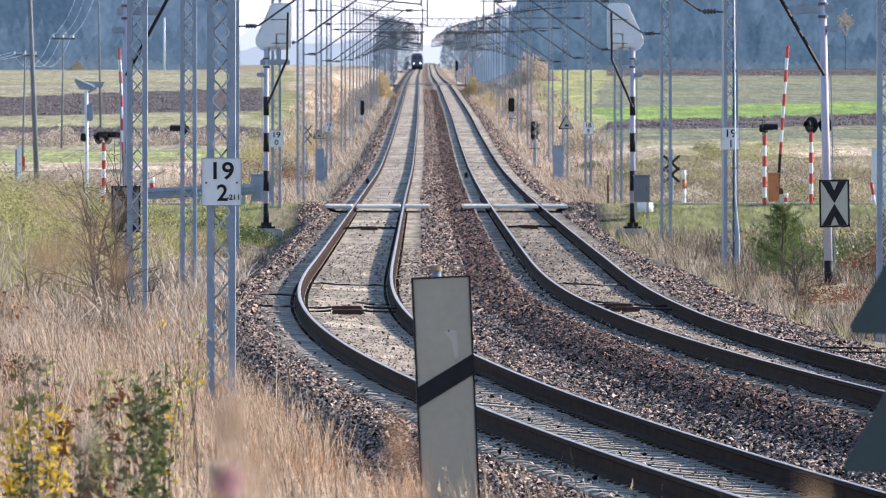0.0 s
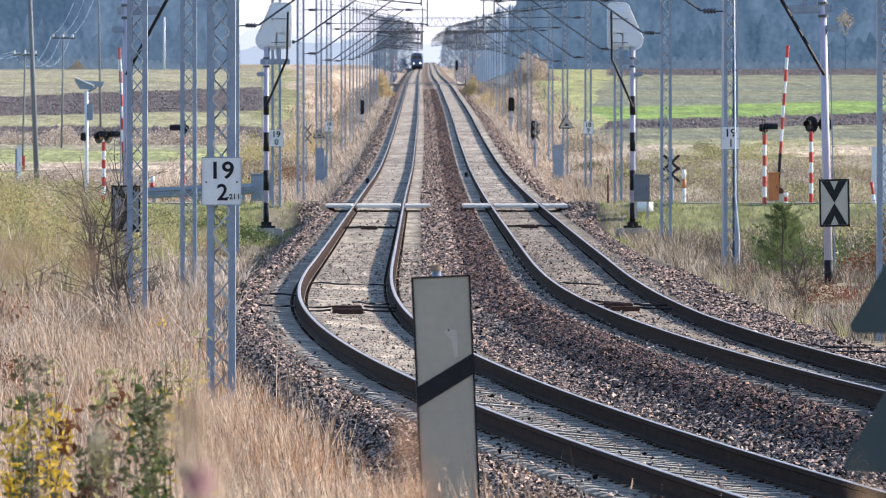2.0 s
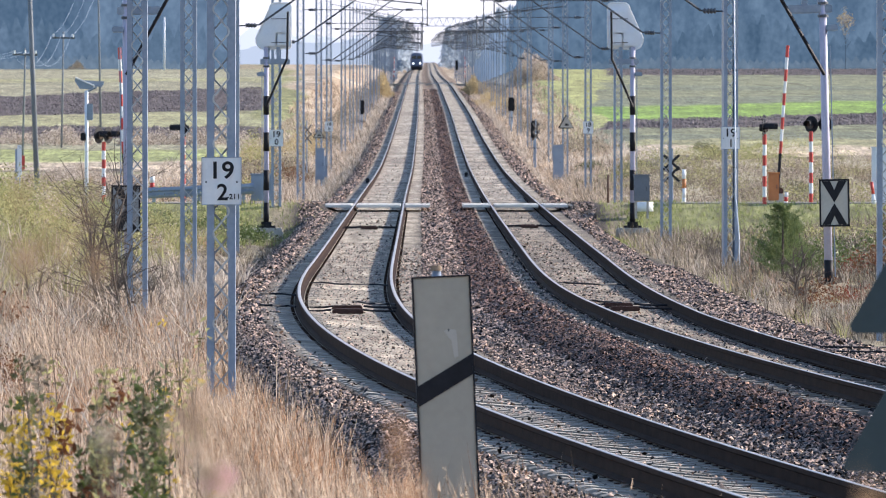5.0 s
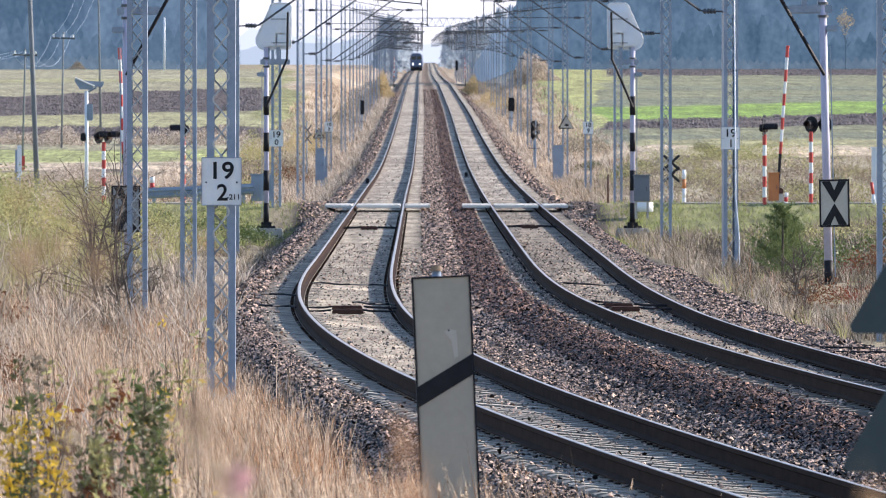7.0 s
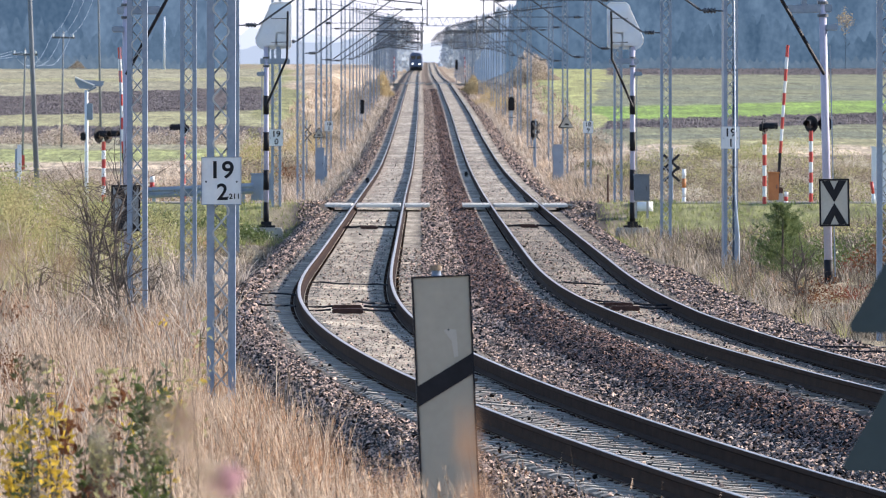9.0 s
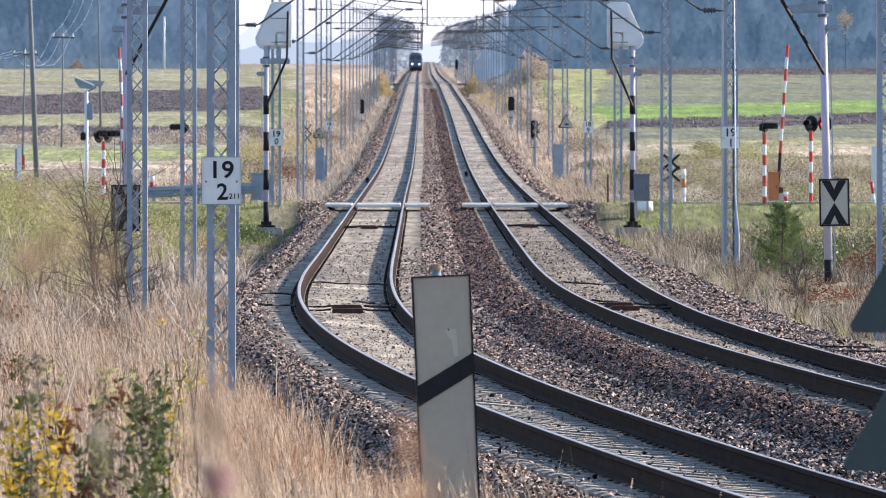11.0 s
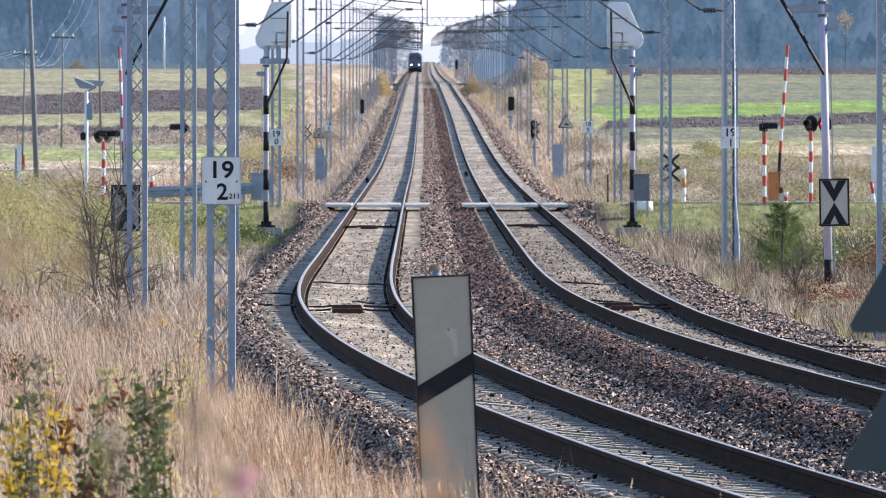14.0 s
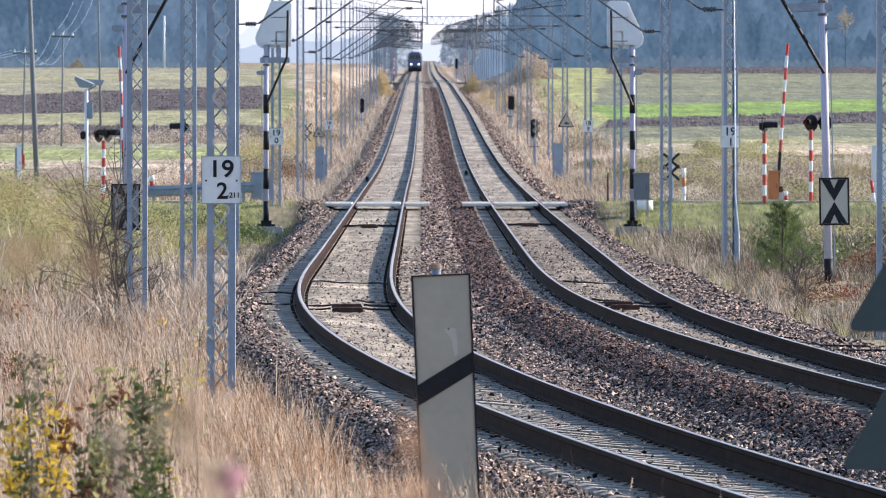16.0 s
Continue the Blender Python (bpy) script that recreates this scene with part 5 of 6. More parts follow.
grass("russet_grass", "russet dry grass tufts along the ballast edge", M_RUSTGRASS, 12,
      [(52, 95, -7.0, -4.9, 17000, 0.3, 0.66, 0.0035, 0.14), (95, 150, -6.0, -4.9, 7000, 0.25, 0.55, 0.006, 0.2), (75, 150, -12, -6, 9000, 0.3, 0.75, 0.007, 0.25), (110, 200, 4.8, 10, 4000, 0.15, 0.42, 0.005, 0.4)], heads=0.1)
grass("pale_weeds", "pale grey-brown dry weeds on the verges", M_PALEGRASS, 13,
      [(60, 120, -13, -5.5, 9000, 0.4, 0.8, 0.006, 0.35), (112, 200, -10, -4.9, 16000, 0.3, 0.8, 0.01, 0.4), (110, 200, 4.8, 12, 17000, 0.15, 0.45, 0.005, 0.4), (200, 290, 4.8, 14, 5000, 0.2, 0.5, 0.010, 0.3),
       (200, 280, -14, -6.4, 12000, 0.2, 0.5, 0.012, 0.3)])
grass("dull_weeds", "dull brown dry weeds on the verge", M_DULLGRASS, 18,
      [(318, 470, 4.9, 22, 16000, 0.2, 0.75, 0.014, 0.35), (330, 900, -8, -5.0, 5000, 0.2, 0.5, 0.014, 0.35), (110, 200, 4.8, 12, 24000, 0.12, 0.45, 0.007, 0.4), (200, 290, 4.8, 14, 14000, 0.2, 0.5, 0.012, 0.3), (120, 200, -10, -5.2, 9000, 0.25, 0.7, 0.009, 0.4), (190, 292, -8.0, -4.6, 9000, 0.1, 0.36, 0.007, 0.4)])
grass("dry_stalks", "dark dry stalks standing in the weeds", M_TWIG, 19,
      [(125, 200, 5.0, 12, 15000, 0.25, 0.62, 0.0035, 0.3), (200, 262, 5.5, 13, 6000, 0.3, 0.7, 0.005, 0.3), (112, 170, -10, -5.2, 7000, 0.3, 0.75, 0.004, 0.35), (75, 112, -12, -5.4, 3500, 0.35, 0.7, 0.0025, 0.25)])
grass("olive_weeds", "olive-green wild weeds on the bank", M_OLIVE, 14,
      [(150, 260, -15, -6.2, 22000, 0.4, 0.95, 0.012, 0.35), (318, 470, 6, 22, 2500, 0.2, 0.6, 0.010, 0.35), (112, 200, 4.7, 13, 5000, 0.12, 0.42, 0.006, 0.4), (200, 280, -14, -6.6, 9000, 0.2, 0.6, 0.015, 0.35)])
grass("green_grass", "short fresh green grass by the road", M_GREENGRASS, 15,
      [(283, 299, -24, -5.6, 15000, 0.05, 0.22, 0.012, 0.3), (262, 299, -7.6, -4.6, 9000, 0.05, 0.26, 0.009, 0.3), (262, 299, 4.5, 7.2, 7000, 0.05, 0.24, 0.009, 0.3), (283, 299, 4.7, 26, 15000, 0.05, 0.22, 0.012, 0.3), (305, 325, -24, -5.6, 4000, 0.05, 0.2, 0.02, 0.3), (305, 325, 5, 26, 4000, 0.05, 0.22, 0.02, 0.3)])
grass("far_reed_grass", "pale dry reed grass along the far line", M_STRAW, 16,
      [(318, 480, -11, -5.2, 9000, 0.2, 0.5, 0.01, 0.3), (318, 480, 4.9, 22, 20000, 0.2, 0.55, 0.01, 0.3), (480, 800, -11, -5.2, 9000, 0.25, 0.55, 0.014, 0.3),
       (480, 800, 5.0, 10, 9000, 0.25, 0.55, 0.014, 0.3), (800, 1150, -12, -5.4, 5000, 0.3, 0.6, 0.022, 0.3), (800, 1150, 5.2, 12, 5000, 0.3, 0.6, 0.022, 0.3)])
grass("far_pale_weeds", "pale withered weeds along the far line", M_PALEGRASS, 17,
      [(330, 600, -7, -4.5, 8000, 0.2, 0.6, 0.011, 0.3), (600, 1200, -7.5, -4.5, 9000, 0.25, 0.65, 0.018, 0.3), (330, 600, 4.5, 7, 4000, 0.2, 0.5, 0.011, 0.3), (600, 1200, 4.5, 7, 6000, 0.25, 0.55, 0.018, 0.3), (318, 480, -13, -5.2, 12000, 0.15, 0.5, 0.01, 0.4), (318, 480, 4.9, 16, 16000, 0.15, 0.5, 0.01, 0.4), (480, 800, -11, -5.2, 8000, 0.25, 0.55, 0.014, 0.4), (480, 800, 5.0, 11, 8000, 0.25, 0.55, 0.014, 0.4)])


def scrub(name, label, material, seed, spots, count, size, low=0.15):
    """Low scrub: (d, u, half width, height, depth) mounds of leaves."""
    rng = np.random.default_rng(seed)
    made = []
    for d, u, w, h, deep in spots:
        off = np.clip(rng.normal(0, 0.55, count), -1.4, 1.4)
        y = d + deep * np.clip(rng.normal(0, 0.5, count), -1, 1)
        x = np.interp(y, RUN, LINE_X) + u + off * w
        lump = np.array([1 + 0.55 * noise.noise((a * 1.3, b * 0.3, seed)) for a, b in zip(x, y)])
        z = ground_z(x, y) + rng.uniform(0, 1, count) ** 0.8 * 1.1 * h * np.exp(-off * off * 1.1) * lump
        made.append(leaves(rng, np.stack([x, y, z], -1), (0.08, 0.15, 0.08), 5, size))
    return plant_stuff(name, label, "bush", material, made)


scrub("brown_scrub", "grey-brown dry scrub beyond the road", M_DULLGRASS, 21,
      [(1395, -49.3, 1.0, 0.95, 3), (194, 8.5, 1.4, 0.6, 5), (335, 9.5, 4.5, 0.6, 12), (350, 12.5, 5, 0.9, 14), (380, 9, 3, 0.6, 14), (400, 13, 6, 1.0, 16), (420, 10, 3, 0.7, 14), (330, -12.5, 3, 0.7, 12), (350, -9, 3, 0.7, 12)], 1700, 0.03)
scrub("green_scrub", "dull green bushes on the verge", M_OLIVE, 22,
      [(225, -10.5, 2.5, 1.0, 14), (200, -9, 1.6, 0.9, 10), (290, -8, 3.0, 0.6, 8), (440, -8.3, 0.9, 2.2, 10), (452, 9.5, 2.5, 1.2, 10), (460, 13, 3, 1.0, 12), (250, 9, 3, 0.5, 9), (245, -7.5, 1.6, 0.7, 8), (360, 11, 5, 0.6, 18), (335, 13, 4, 0.8, 8), (400, 10, 3, 0.7, 12), (425, 14, 4, 0.9, 12), (480, 16, 5, 1.2, 14)], 900, 0.034)
mix = random.Random(8)
for label, material, seed, many, tall in (("pale withered scrub on the rough field", M_PALEGRASS, 41, 46, 0.55), ("dull brown scrub on the rough field", M_DULLGRASS, 42, 12, 0.6), ("olive-green scrub on the rough field", M_OLIVE, 43, 8, 0.5)):
    mounds = [(mix.uniform(325, 480), mix.uniform(6, 25), mix.uniform(0.5, 1.5), tall * mix.uniform(0.4, 1.0), mix.uniform(2, 6)) for _ in range(many)]
    mounds += [(mix.uniform(325, 430), mix.uniform(-22, -7), mix.uniform(0.5, 1.3), tall * mix.uniform(0.3, 0.8), mix.uniform(2, 6)) for _ in range(many // 2)]
    scrub("field_scrub", label, material, seed, mounds, 560, 0.03)
for label, material, seed, many, tall in (("pale seedy weeds on the bank", M_PALEGRASS, 51, 16, 0.8), ("russet withered weeds on the bank", M_RUSTGRASS, 52, 9, 0.5), ("green weeds on the bank", M_GREENGRASS, 53, 9, 0.6)):
    mounds = [(mix.uniform(165, 255), mix.uniform(-14, -6.3), mix.uniform(0.3, 0.9), tall * mix.uniform(0.5, 1.1), mix.uniform(2, 5)) for _ in range(many)]
    scrub("bank_weeds", label, material, seed, mounds, 300, 0.026)
for label, material, seed, many, tall in (("yellow-green leafy weeds on the bank", M_OLIVE, 56, 30, 1.05), ("green leafy weeds on the bank", M_GREENGRASS, 57, 12, 0.95), ("dark olive leafy weeds on the bank", M_WEED, 58, 12, 0.6)):
    mounds = [(mix.uniform(196, 252), mix.uniform(-15, -7.4), mix.uniform(0.5, 1.3), tall * mix.uniform(0.6, 1.1), mix.uniform(2, 5)) for _ in range(many)]
    scrub("bank_thicket", label, material, seed, mounds, 620, 0.021)
for name, label, material, seed, many, wide, tall in (("reed_clump", "bleached reed clumps on the rough field", M_SEED, 61, 20, 2.4, 0.55), ("grassy_mound", "green grassy mounds on the rough field", M_GREENGRASS, 62, 7, 3.2, 0.3),
                                                      ("dark_bush", "dark olive bushes on the rough field", M_WEED, 63, 9, 1.2, 0.6)):
    mounds = [(mix.uniform(322, 540), mix.uniform(7, 24), wide * mix.uniform(0.5, 1.0), tall * mix.uniform(0.5, 1.1), mix.uniform(2, 5)) for _ in range(many)]
    scrub(name, label, material, seed, mounds, 560, 0.032)
scrub("fluffy_weeds", "whitish fluffy seed heads among dry grass", M_SEED, 64, [(mix.uniform(112, 140), mix.uniform(-9.5, -6.2), mix.uniform(0.25, 0.5), mix.uniform(0.35, 0.6), 3) for _ in range(14)], 200, 0.012)
scrub("russet_clumps", "russet withered clumps among dry grass", M_RUST, 65, [(105, -6.7, 0.35, 0.55, 3), (109, -6.2, 0.3, 0.5, 3), (98, -6.9, 0.3, 0.5, 3), (128, -5.6, 0.4, 0.4, 3), (118, -5.4, 0.3, 0.35, 3)], 300, 0.014)
hedge = [(mix.uniform(572, 584), mix.uniform(-27, -9), mix.uniform(0.6, 1.6), mix.uniform(0.4, 1.0), 4) for _ in range(26)]
scrub("field_hedge", "pale withered bushes along a ploughed field", M_PALEGRASS, 54, hedge, 170, 0.06)
# The mounds near 290 m also stand for dark shade on the lawn.
scrub("verge_scrub", "green and olive verge bushes by a signal", M_LEAF, 27,
      [(291, -7, 1.5, 0.5, 3), (280, -5.6, 0.6, 0.4, 4), (268, -5.5, 0.5, 0.35, 4), (196, 7.5, 1.2, 0.8, 4), (163, 7.2, 0.5, 0.22, 2), (150, 8.3, 1.0, 0.3, 3), (215, 9.5, 1.6, 0.8, 6), (160, 6.9, 0.5, 0.35, 3), (289, -8, 2.0, 0.5, 4), (205, 7.0, 1.0, 0.5, 5)], 420, 0.035)
scrub("tawny_scrub", "tawny autumn bushes beside the line", M_GOLD, 23, [(560, -7.5, 1.3, 1.2, 16), (500, -9, 1.6, 1.0, 14), (960, 5.6, 1.3, 1.4, 20), (900, 6.2, 1.2, 1.0, 20)], 650, 0.05)
scrub("golden_bush", "golden-yellow autumn bush beside the far line", M_GOLD, 66, [(1085, -5.3, 0.9, 2.4, 5), (1090, -5.9, 0.8, 1.8, 5), (1150, 5.0, 1.0, 1.7, 6), (1130, 5.8, 1.0, 1.4, 6)], 1500, 0.075)
scrub("far_brown_scrub", "grey-brown bushes along the far line", M_DULLGRASS, 29, [(430, -8.2, 1.6, 1.1, 14), (480, -7.4, 1.3, 1.0, 14), (620, -6.9, 1.2, 0.9, 24), (740, -6.8, 1.3, 1.2, 30), (880, -6.6, 1.3, 1.3, 30), (1000, -6.8, 1.5, 1.5, 30), (1180, -6.6, 1.5, 1.6, 30), (700, 6.6, 1.2, 0.8, 24), (820, 6.5, 1.3, 1.0, 30), (1000, 6.8, 1.6, 1.3, 30), (1150, 7.0, 1.6, 1.5, 30), (560, 8.0, 1.6, 0.9, 20)], 700, 0.05)
scrub("rust_scrub", "rust-brown bramble patches", M_RUST, 24, [(190, 8.4, 0.9, 0.75, 3), (470, -7.2, 1.2, 0.8, 12), (440, -9.5, 1.6, 1.0, 12), (150, -8, 1.6, 0.5, 8), (135, -7, 1.6, 0.4, 8)], 320, 0.04)
scrub("gold_verge", "rust-brown small-leaved bushes on the verge", M_RUST, 28, [(193, 8.2, 1.0, 0.7, 4), (168, 5.9, 0.6, 0.3, 4)], 260, 0.022)
scrub("red_scrub", "red autumn bramble leaves near a signal pole", M_REDLEAF, 25, [(172, 6.7, 0.55, 0.22, 2.5), (170, 7.3, 0.5, 0.24, 2.0), (191, 7.6, 0.5, 0.5, 2)], 130, 0.024)
scrub("beige_thicket", "beige withered thicket on the slope", M_PALEGRASS, 26, [(1150, 11.3, 2.2, 3.0, 8), (1150, 12.4, 1.8, 2.2, 8)], 2600, 0.085)


def bare_shrub(x, y, high, seed, stems, material, label):
    """A leafless shrub of forking twigs."""
    rnd = random.Random(seed)
    z = foot(x, y, 0.05)
    shrub = thing("bare_shrub", pose(x, y, z), label, "shrub", "bare shrubs")

    def grow(solid, p, way, length, r, level):
        for step in range(4):
            q = p + way * (length / 4)
            solid.tube(p, q, r, r * 0.86, n=5 if level == 0 else 3)
            r *= 0.86
            way = (way + Vector((rnd.gauss(0, 0.13), rnd.gauss(0, 0.13), rnd.gauss(0.02, 0.08)))).normalized()
            if level < 3:
                for _ in range(3 if level == 0 else 1):
                    out = (way * 0.55 + Vector((rnd.gauss(0, 0.85), rnd.gauss(0, 0.6), rnd.gauss(0.1, 0.3)))).normalized()
                    grow(solid, q, out, length * rnd.uniform(0.26, 0.52), r * 0.58, level + 1)
            p = q

    for k in range(stems):
        s = Solid()
        grow(s, Vector((rnd.gauss(0, 0.13), rnd.gauss(0, 0.2), 0)), Vector((rnd.gauss(0, 0.06), rnd.gauss(0, 0.06), 1)).normalized(), high * rnd.uniform(0.7, 1.1), 0.023, 0)
        part("stem", s, material, shrub)
    return shrub


bare_shrub(-5.16, 152, 2.2, 5, 2, M_BARK, "bare grey-brown leafless shrub by a mast")
bare_shrub(-5.06, 150, 2.0, 12, 2, M_BARK, "bare dark leafless shrub with spreading twigs")
bare_shrub(-4.60, 145, 1.6, 6, 3, M_TWIG, "bare dark sapling by a mast")
bare_shrub(-5.3, 154, 2.1, 23, 2, M_TWIG, "pale bare leafless shrub in the weeds")
bare_shrub(-5.6, 160, 1.9, 24, 2, M_TWIG, "thin bare leafless shrub on the bank")
bare_shrub(-4.35, 148, 0.8, 8, 3, M_BARK, "low bare twiggy shrub near a mast")
bare_shrub(-6.3, 152, 0.8, 15, 3, M_BARK, "low bare twiggy shrub in dry grass")
bare_shrub(8.1, 176, 1.1, 9, 5, M_BARK, "bare twiggy shrub near a signal pole")
bare_shrub(8.6, 186, 1.5, 19, 4, M_BARK, "tall bare twiggy shrub in dry weeds")
bare_shrub(6.1, 168, 0.8, 29, 4, M_BARK, "low dry twiggy shrub on the verge")


def young_pine(x, y, high, seed):
    rng = np.random.default_rng(seed)
    z = foot(x, y, 0.03)
    p = thing("young_pine", pose(x, y, z), "young green pine in dry weeds", "tree", "young pines")
    part("trunk", Solid().tube((0, 0, 0), (0, 0, high * 0.95), 0.035, 0.012, n=7), M_BARK, p)
    pieces = []
    for k in range(115):
        t = rng.uniform(0.08, 0.98)
        hz, a = high * t, rng.uniform(0, 6.28)
        r = (high - hz) * rng.uniform(0.25, 0.7) + 0.1
        tip = np.array([math.cos(a) * r, math.sin(a) * r, hz + r * rng.uniform(0.3, 0.9)])
        line = np.linspace([0, 0, hz], tip, 8)
        base = np.repeat(line[2:], 16, 0) + rng.normal(0, 0.012, (96, 3))
        way = rng.normal(0, 1, (len(base), 3)) + np.array([math.cos(a), math.sin(a), 1.3])
        way *= rng.uniform(0.06, 0.13, (len(base), 1)) / np.linalg.norm(way, axis=1, keepdims=True)
        side = rng.normal(0, 0.003, (len(base), 3))
        v = np.stack([base - side, base + side, base + way], 1).reshape(-1, 3)
        pieces.append((v, np.arange(len(v)).reshape(-1, 3)))
    v, f = joined(pieces)
    tagged(part("crown", big_mesh("crown", v, f, M_PINE), M_PINE, p), kind="stuff")


young_pine(6.5, 190, 1.5, 1)
young_pine(6.85, 196, 1.25, 2)

# ----------------------- woods -----------------------


def conifer_pieces(rng, x, y, z, high, wide, n, size):
    t = rng.uniform(0.03, 1, n) ** 0.9
    r = wide * (1 - t) ** 0.7 * rng.uniform(0.2, 1, n) ** 0.5 + 0.2
    a = rng.uniform(0, 6.283, n)
    c = np.stack([x + r * np.cos(a), y + r * np.sin(a), z + t * high], -1)
    return leaves(rng, c, (size * 0.4, size * 0.4, size * 0.3), 1, size, 0.5)


def wood(name, label, material, seed, places, high, wide, n, size):
    rng = np.random.default_rng(seed)
    made, trunks = [], Solid()
    for x, y in places:
        z = foot(x, y)
        h = high * rng.uniform(0.75, 1.15)
        made.append(conifer_pieces(rng, x, y, z, h, wide * rng.uniform(0.8, 1.2), n, size))
        v = Solid().tube((x, y, z - 0.3), (x, y, z + h * 0.9), 0.22, 0.06, n=5)
        f = [(q[0], q[i], q[i + 1]) for q in v.f for i in range(1, len(q) - 1)]
        made.append((np.array(v.v), np.array(f)))
    return plant_stuff(name, label, "woodland", material, made)


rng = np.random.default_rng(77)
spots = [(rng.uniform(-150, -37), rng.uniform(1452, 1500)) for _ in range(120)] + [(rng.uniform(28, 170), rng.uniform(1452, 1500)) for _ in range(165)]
wood("pine_wood", "pine wood behind the fields, tinted blue with haze", M_HAZEDWOODS, 31, spots, 22, 2.8, 150, 1.2)
spots = []
for k in range(120):
    d = rng.uniform(1750, 3000)
    s = rng.choice((-1, 1))
    spots.append((at(LINE_X, d) + (rng.uniform(13, 45) if s > 0 else -rng.uniform(7.5, 13)), d if s > 0 else 2400 + 0.6 * (d - 1750)))
for k in range(26):
    d = rng.uniform(2750, 3100)
    spots.append((rng.uniform(-15.5, -10.6), d) if k % 2 else (rng.uniform(1.2, 9.5), d))
wood("far_wood", "far trees lining the railway, paled for haze", M_FARHAZEDWOODS, 33, spots, 12, 3.2, 300, 0.6)


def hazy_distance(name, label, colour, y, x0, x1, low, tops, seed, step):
    """A plain glowing backdrop of far woods with an uneven top line; the haze is put into its glow colour."""
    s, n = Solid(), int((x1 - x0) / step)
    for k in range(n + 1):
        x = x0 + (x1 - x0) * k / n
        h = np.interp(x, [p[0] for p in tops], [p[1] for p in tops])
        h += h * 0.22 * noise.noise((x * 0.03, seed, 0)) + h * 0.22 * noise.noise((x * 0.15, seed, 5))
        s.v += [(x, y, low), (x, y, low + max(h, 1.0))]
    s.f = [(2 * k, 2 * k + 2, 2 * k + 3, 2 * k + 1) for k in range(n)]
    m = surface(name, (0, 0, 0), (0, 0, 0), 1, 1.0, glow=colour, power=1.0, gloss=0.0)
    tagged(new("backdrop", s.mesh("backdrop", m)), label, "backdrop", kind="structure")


hazy_distance("far_blue_haze", "glowing sheet in haze blue for the far woods", (0.42, 0.455, 0.515), 4350, -1500, 1500, 34, [(-1500, 18), (-140, 18), (-60, 18), (-20, 16), (-8, 13.5), (10, 16), (90, 18), (1500, 18)], 1, 3.0)
hazy_distance("middle_blue_haze", "glowing blue-grey sheet for hazy woods down the line", (0.29, 0.335, 0.405), 3400, -420, -10, 26, [(-420, 11), (-70, 10), (-30, 13), (-16, 13), (-10, 7)], 2, 1.5)
hazy_distance("middle_blue_haze", "glowing blue-grey sheet for hazy woods down the line", (0.29, 0.335, 0.405), 3400, -1, 420, 26, [(-1, 5), (6, 9), (24, 14), (34, 16), (420, 16)], 3, 1.5)


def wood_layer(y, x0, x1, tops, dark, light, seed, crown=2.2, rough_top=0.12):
    """A flat glowing sheet for a hazy blue row of far trees: a plain backdrop with a crowned top line; haze and soft
    crown mottling are put into its glow.
    """
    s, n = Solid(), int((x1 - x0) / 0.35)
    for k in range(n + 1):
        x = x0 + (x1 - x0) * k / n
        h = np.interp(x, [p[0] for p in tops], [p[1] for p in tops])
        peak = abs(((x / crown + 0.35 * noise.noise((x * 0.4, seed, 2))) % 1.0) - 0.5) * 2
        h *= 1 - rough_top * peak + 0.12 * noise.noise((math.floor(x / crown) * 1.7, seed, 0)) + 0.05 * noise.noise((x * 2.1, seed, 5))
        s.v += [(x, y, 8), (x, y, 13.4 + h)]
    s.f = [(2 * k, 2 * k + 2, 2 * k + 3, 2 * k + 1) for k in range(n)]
    m = bpy.data.materials.new("glowing_wood_haze")
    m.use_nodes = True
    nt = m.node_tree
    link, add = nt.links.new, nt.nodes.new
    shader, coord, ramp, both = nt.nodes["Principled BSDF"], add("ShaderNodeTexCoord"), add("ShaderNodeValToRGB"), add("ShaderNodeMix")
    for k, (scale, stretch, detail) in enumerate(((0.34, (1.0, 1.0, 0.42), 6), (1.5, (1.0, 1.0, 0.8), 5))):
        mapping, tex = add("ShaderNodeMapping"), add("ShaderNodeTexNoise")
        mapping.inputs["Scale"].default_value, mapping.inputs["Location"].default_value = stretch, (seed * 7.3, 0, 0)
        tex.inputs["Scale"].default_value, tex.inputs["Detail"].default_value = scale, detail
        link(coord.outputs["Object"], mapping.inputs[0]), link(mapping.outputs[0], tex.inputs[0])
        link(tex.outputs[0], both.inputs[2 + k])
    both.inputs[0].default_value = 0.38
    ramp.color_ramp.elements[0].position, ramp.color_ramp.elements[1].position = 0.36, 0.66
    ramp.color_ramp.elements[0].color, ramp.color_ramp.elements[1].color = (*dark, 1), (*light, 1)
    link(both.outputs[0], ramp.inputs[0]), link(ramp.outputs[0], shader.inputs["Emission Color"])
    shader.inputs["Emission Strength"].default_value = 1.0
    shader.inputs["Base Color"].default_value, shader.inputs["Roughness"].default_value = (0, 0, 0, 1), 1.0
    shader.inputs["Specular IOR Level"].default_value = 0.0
    tagged(new("backdrop", s.mesh("backdrop", m)), "flat glowing sheet of haze-blue trees before the pine wood", "backdrop", kind="structure")


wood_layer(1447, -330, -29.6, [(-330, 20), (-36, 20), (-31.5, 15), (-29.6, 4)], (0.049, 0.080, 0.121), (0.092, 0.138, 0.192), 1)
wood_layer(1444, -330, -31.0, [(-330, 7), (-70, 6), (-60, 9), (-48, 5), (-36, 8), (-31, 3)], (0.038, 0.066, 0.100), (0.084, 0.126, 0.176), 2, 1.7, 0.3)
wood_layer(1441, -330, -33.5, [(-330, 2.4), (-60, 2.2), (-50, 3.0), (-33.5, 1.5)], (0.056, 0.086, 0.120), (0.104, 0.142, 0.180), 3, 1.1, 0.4)
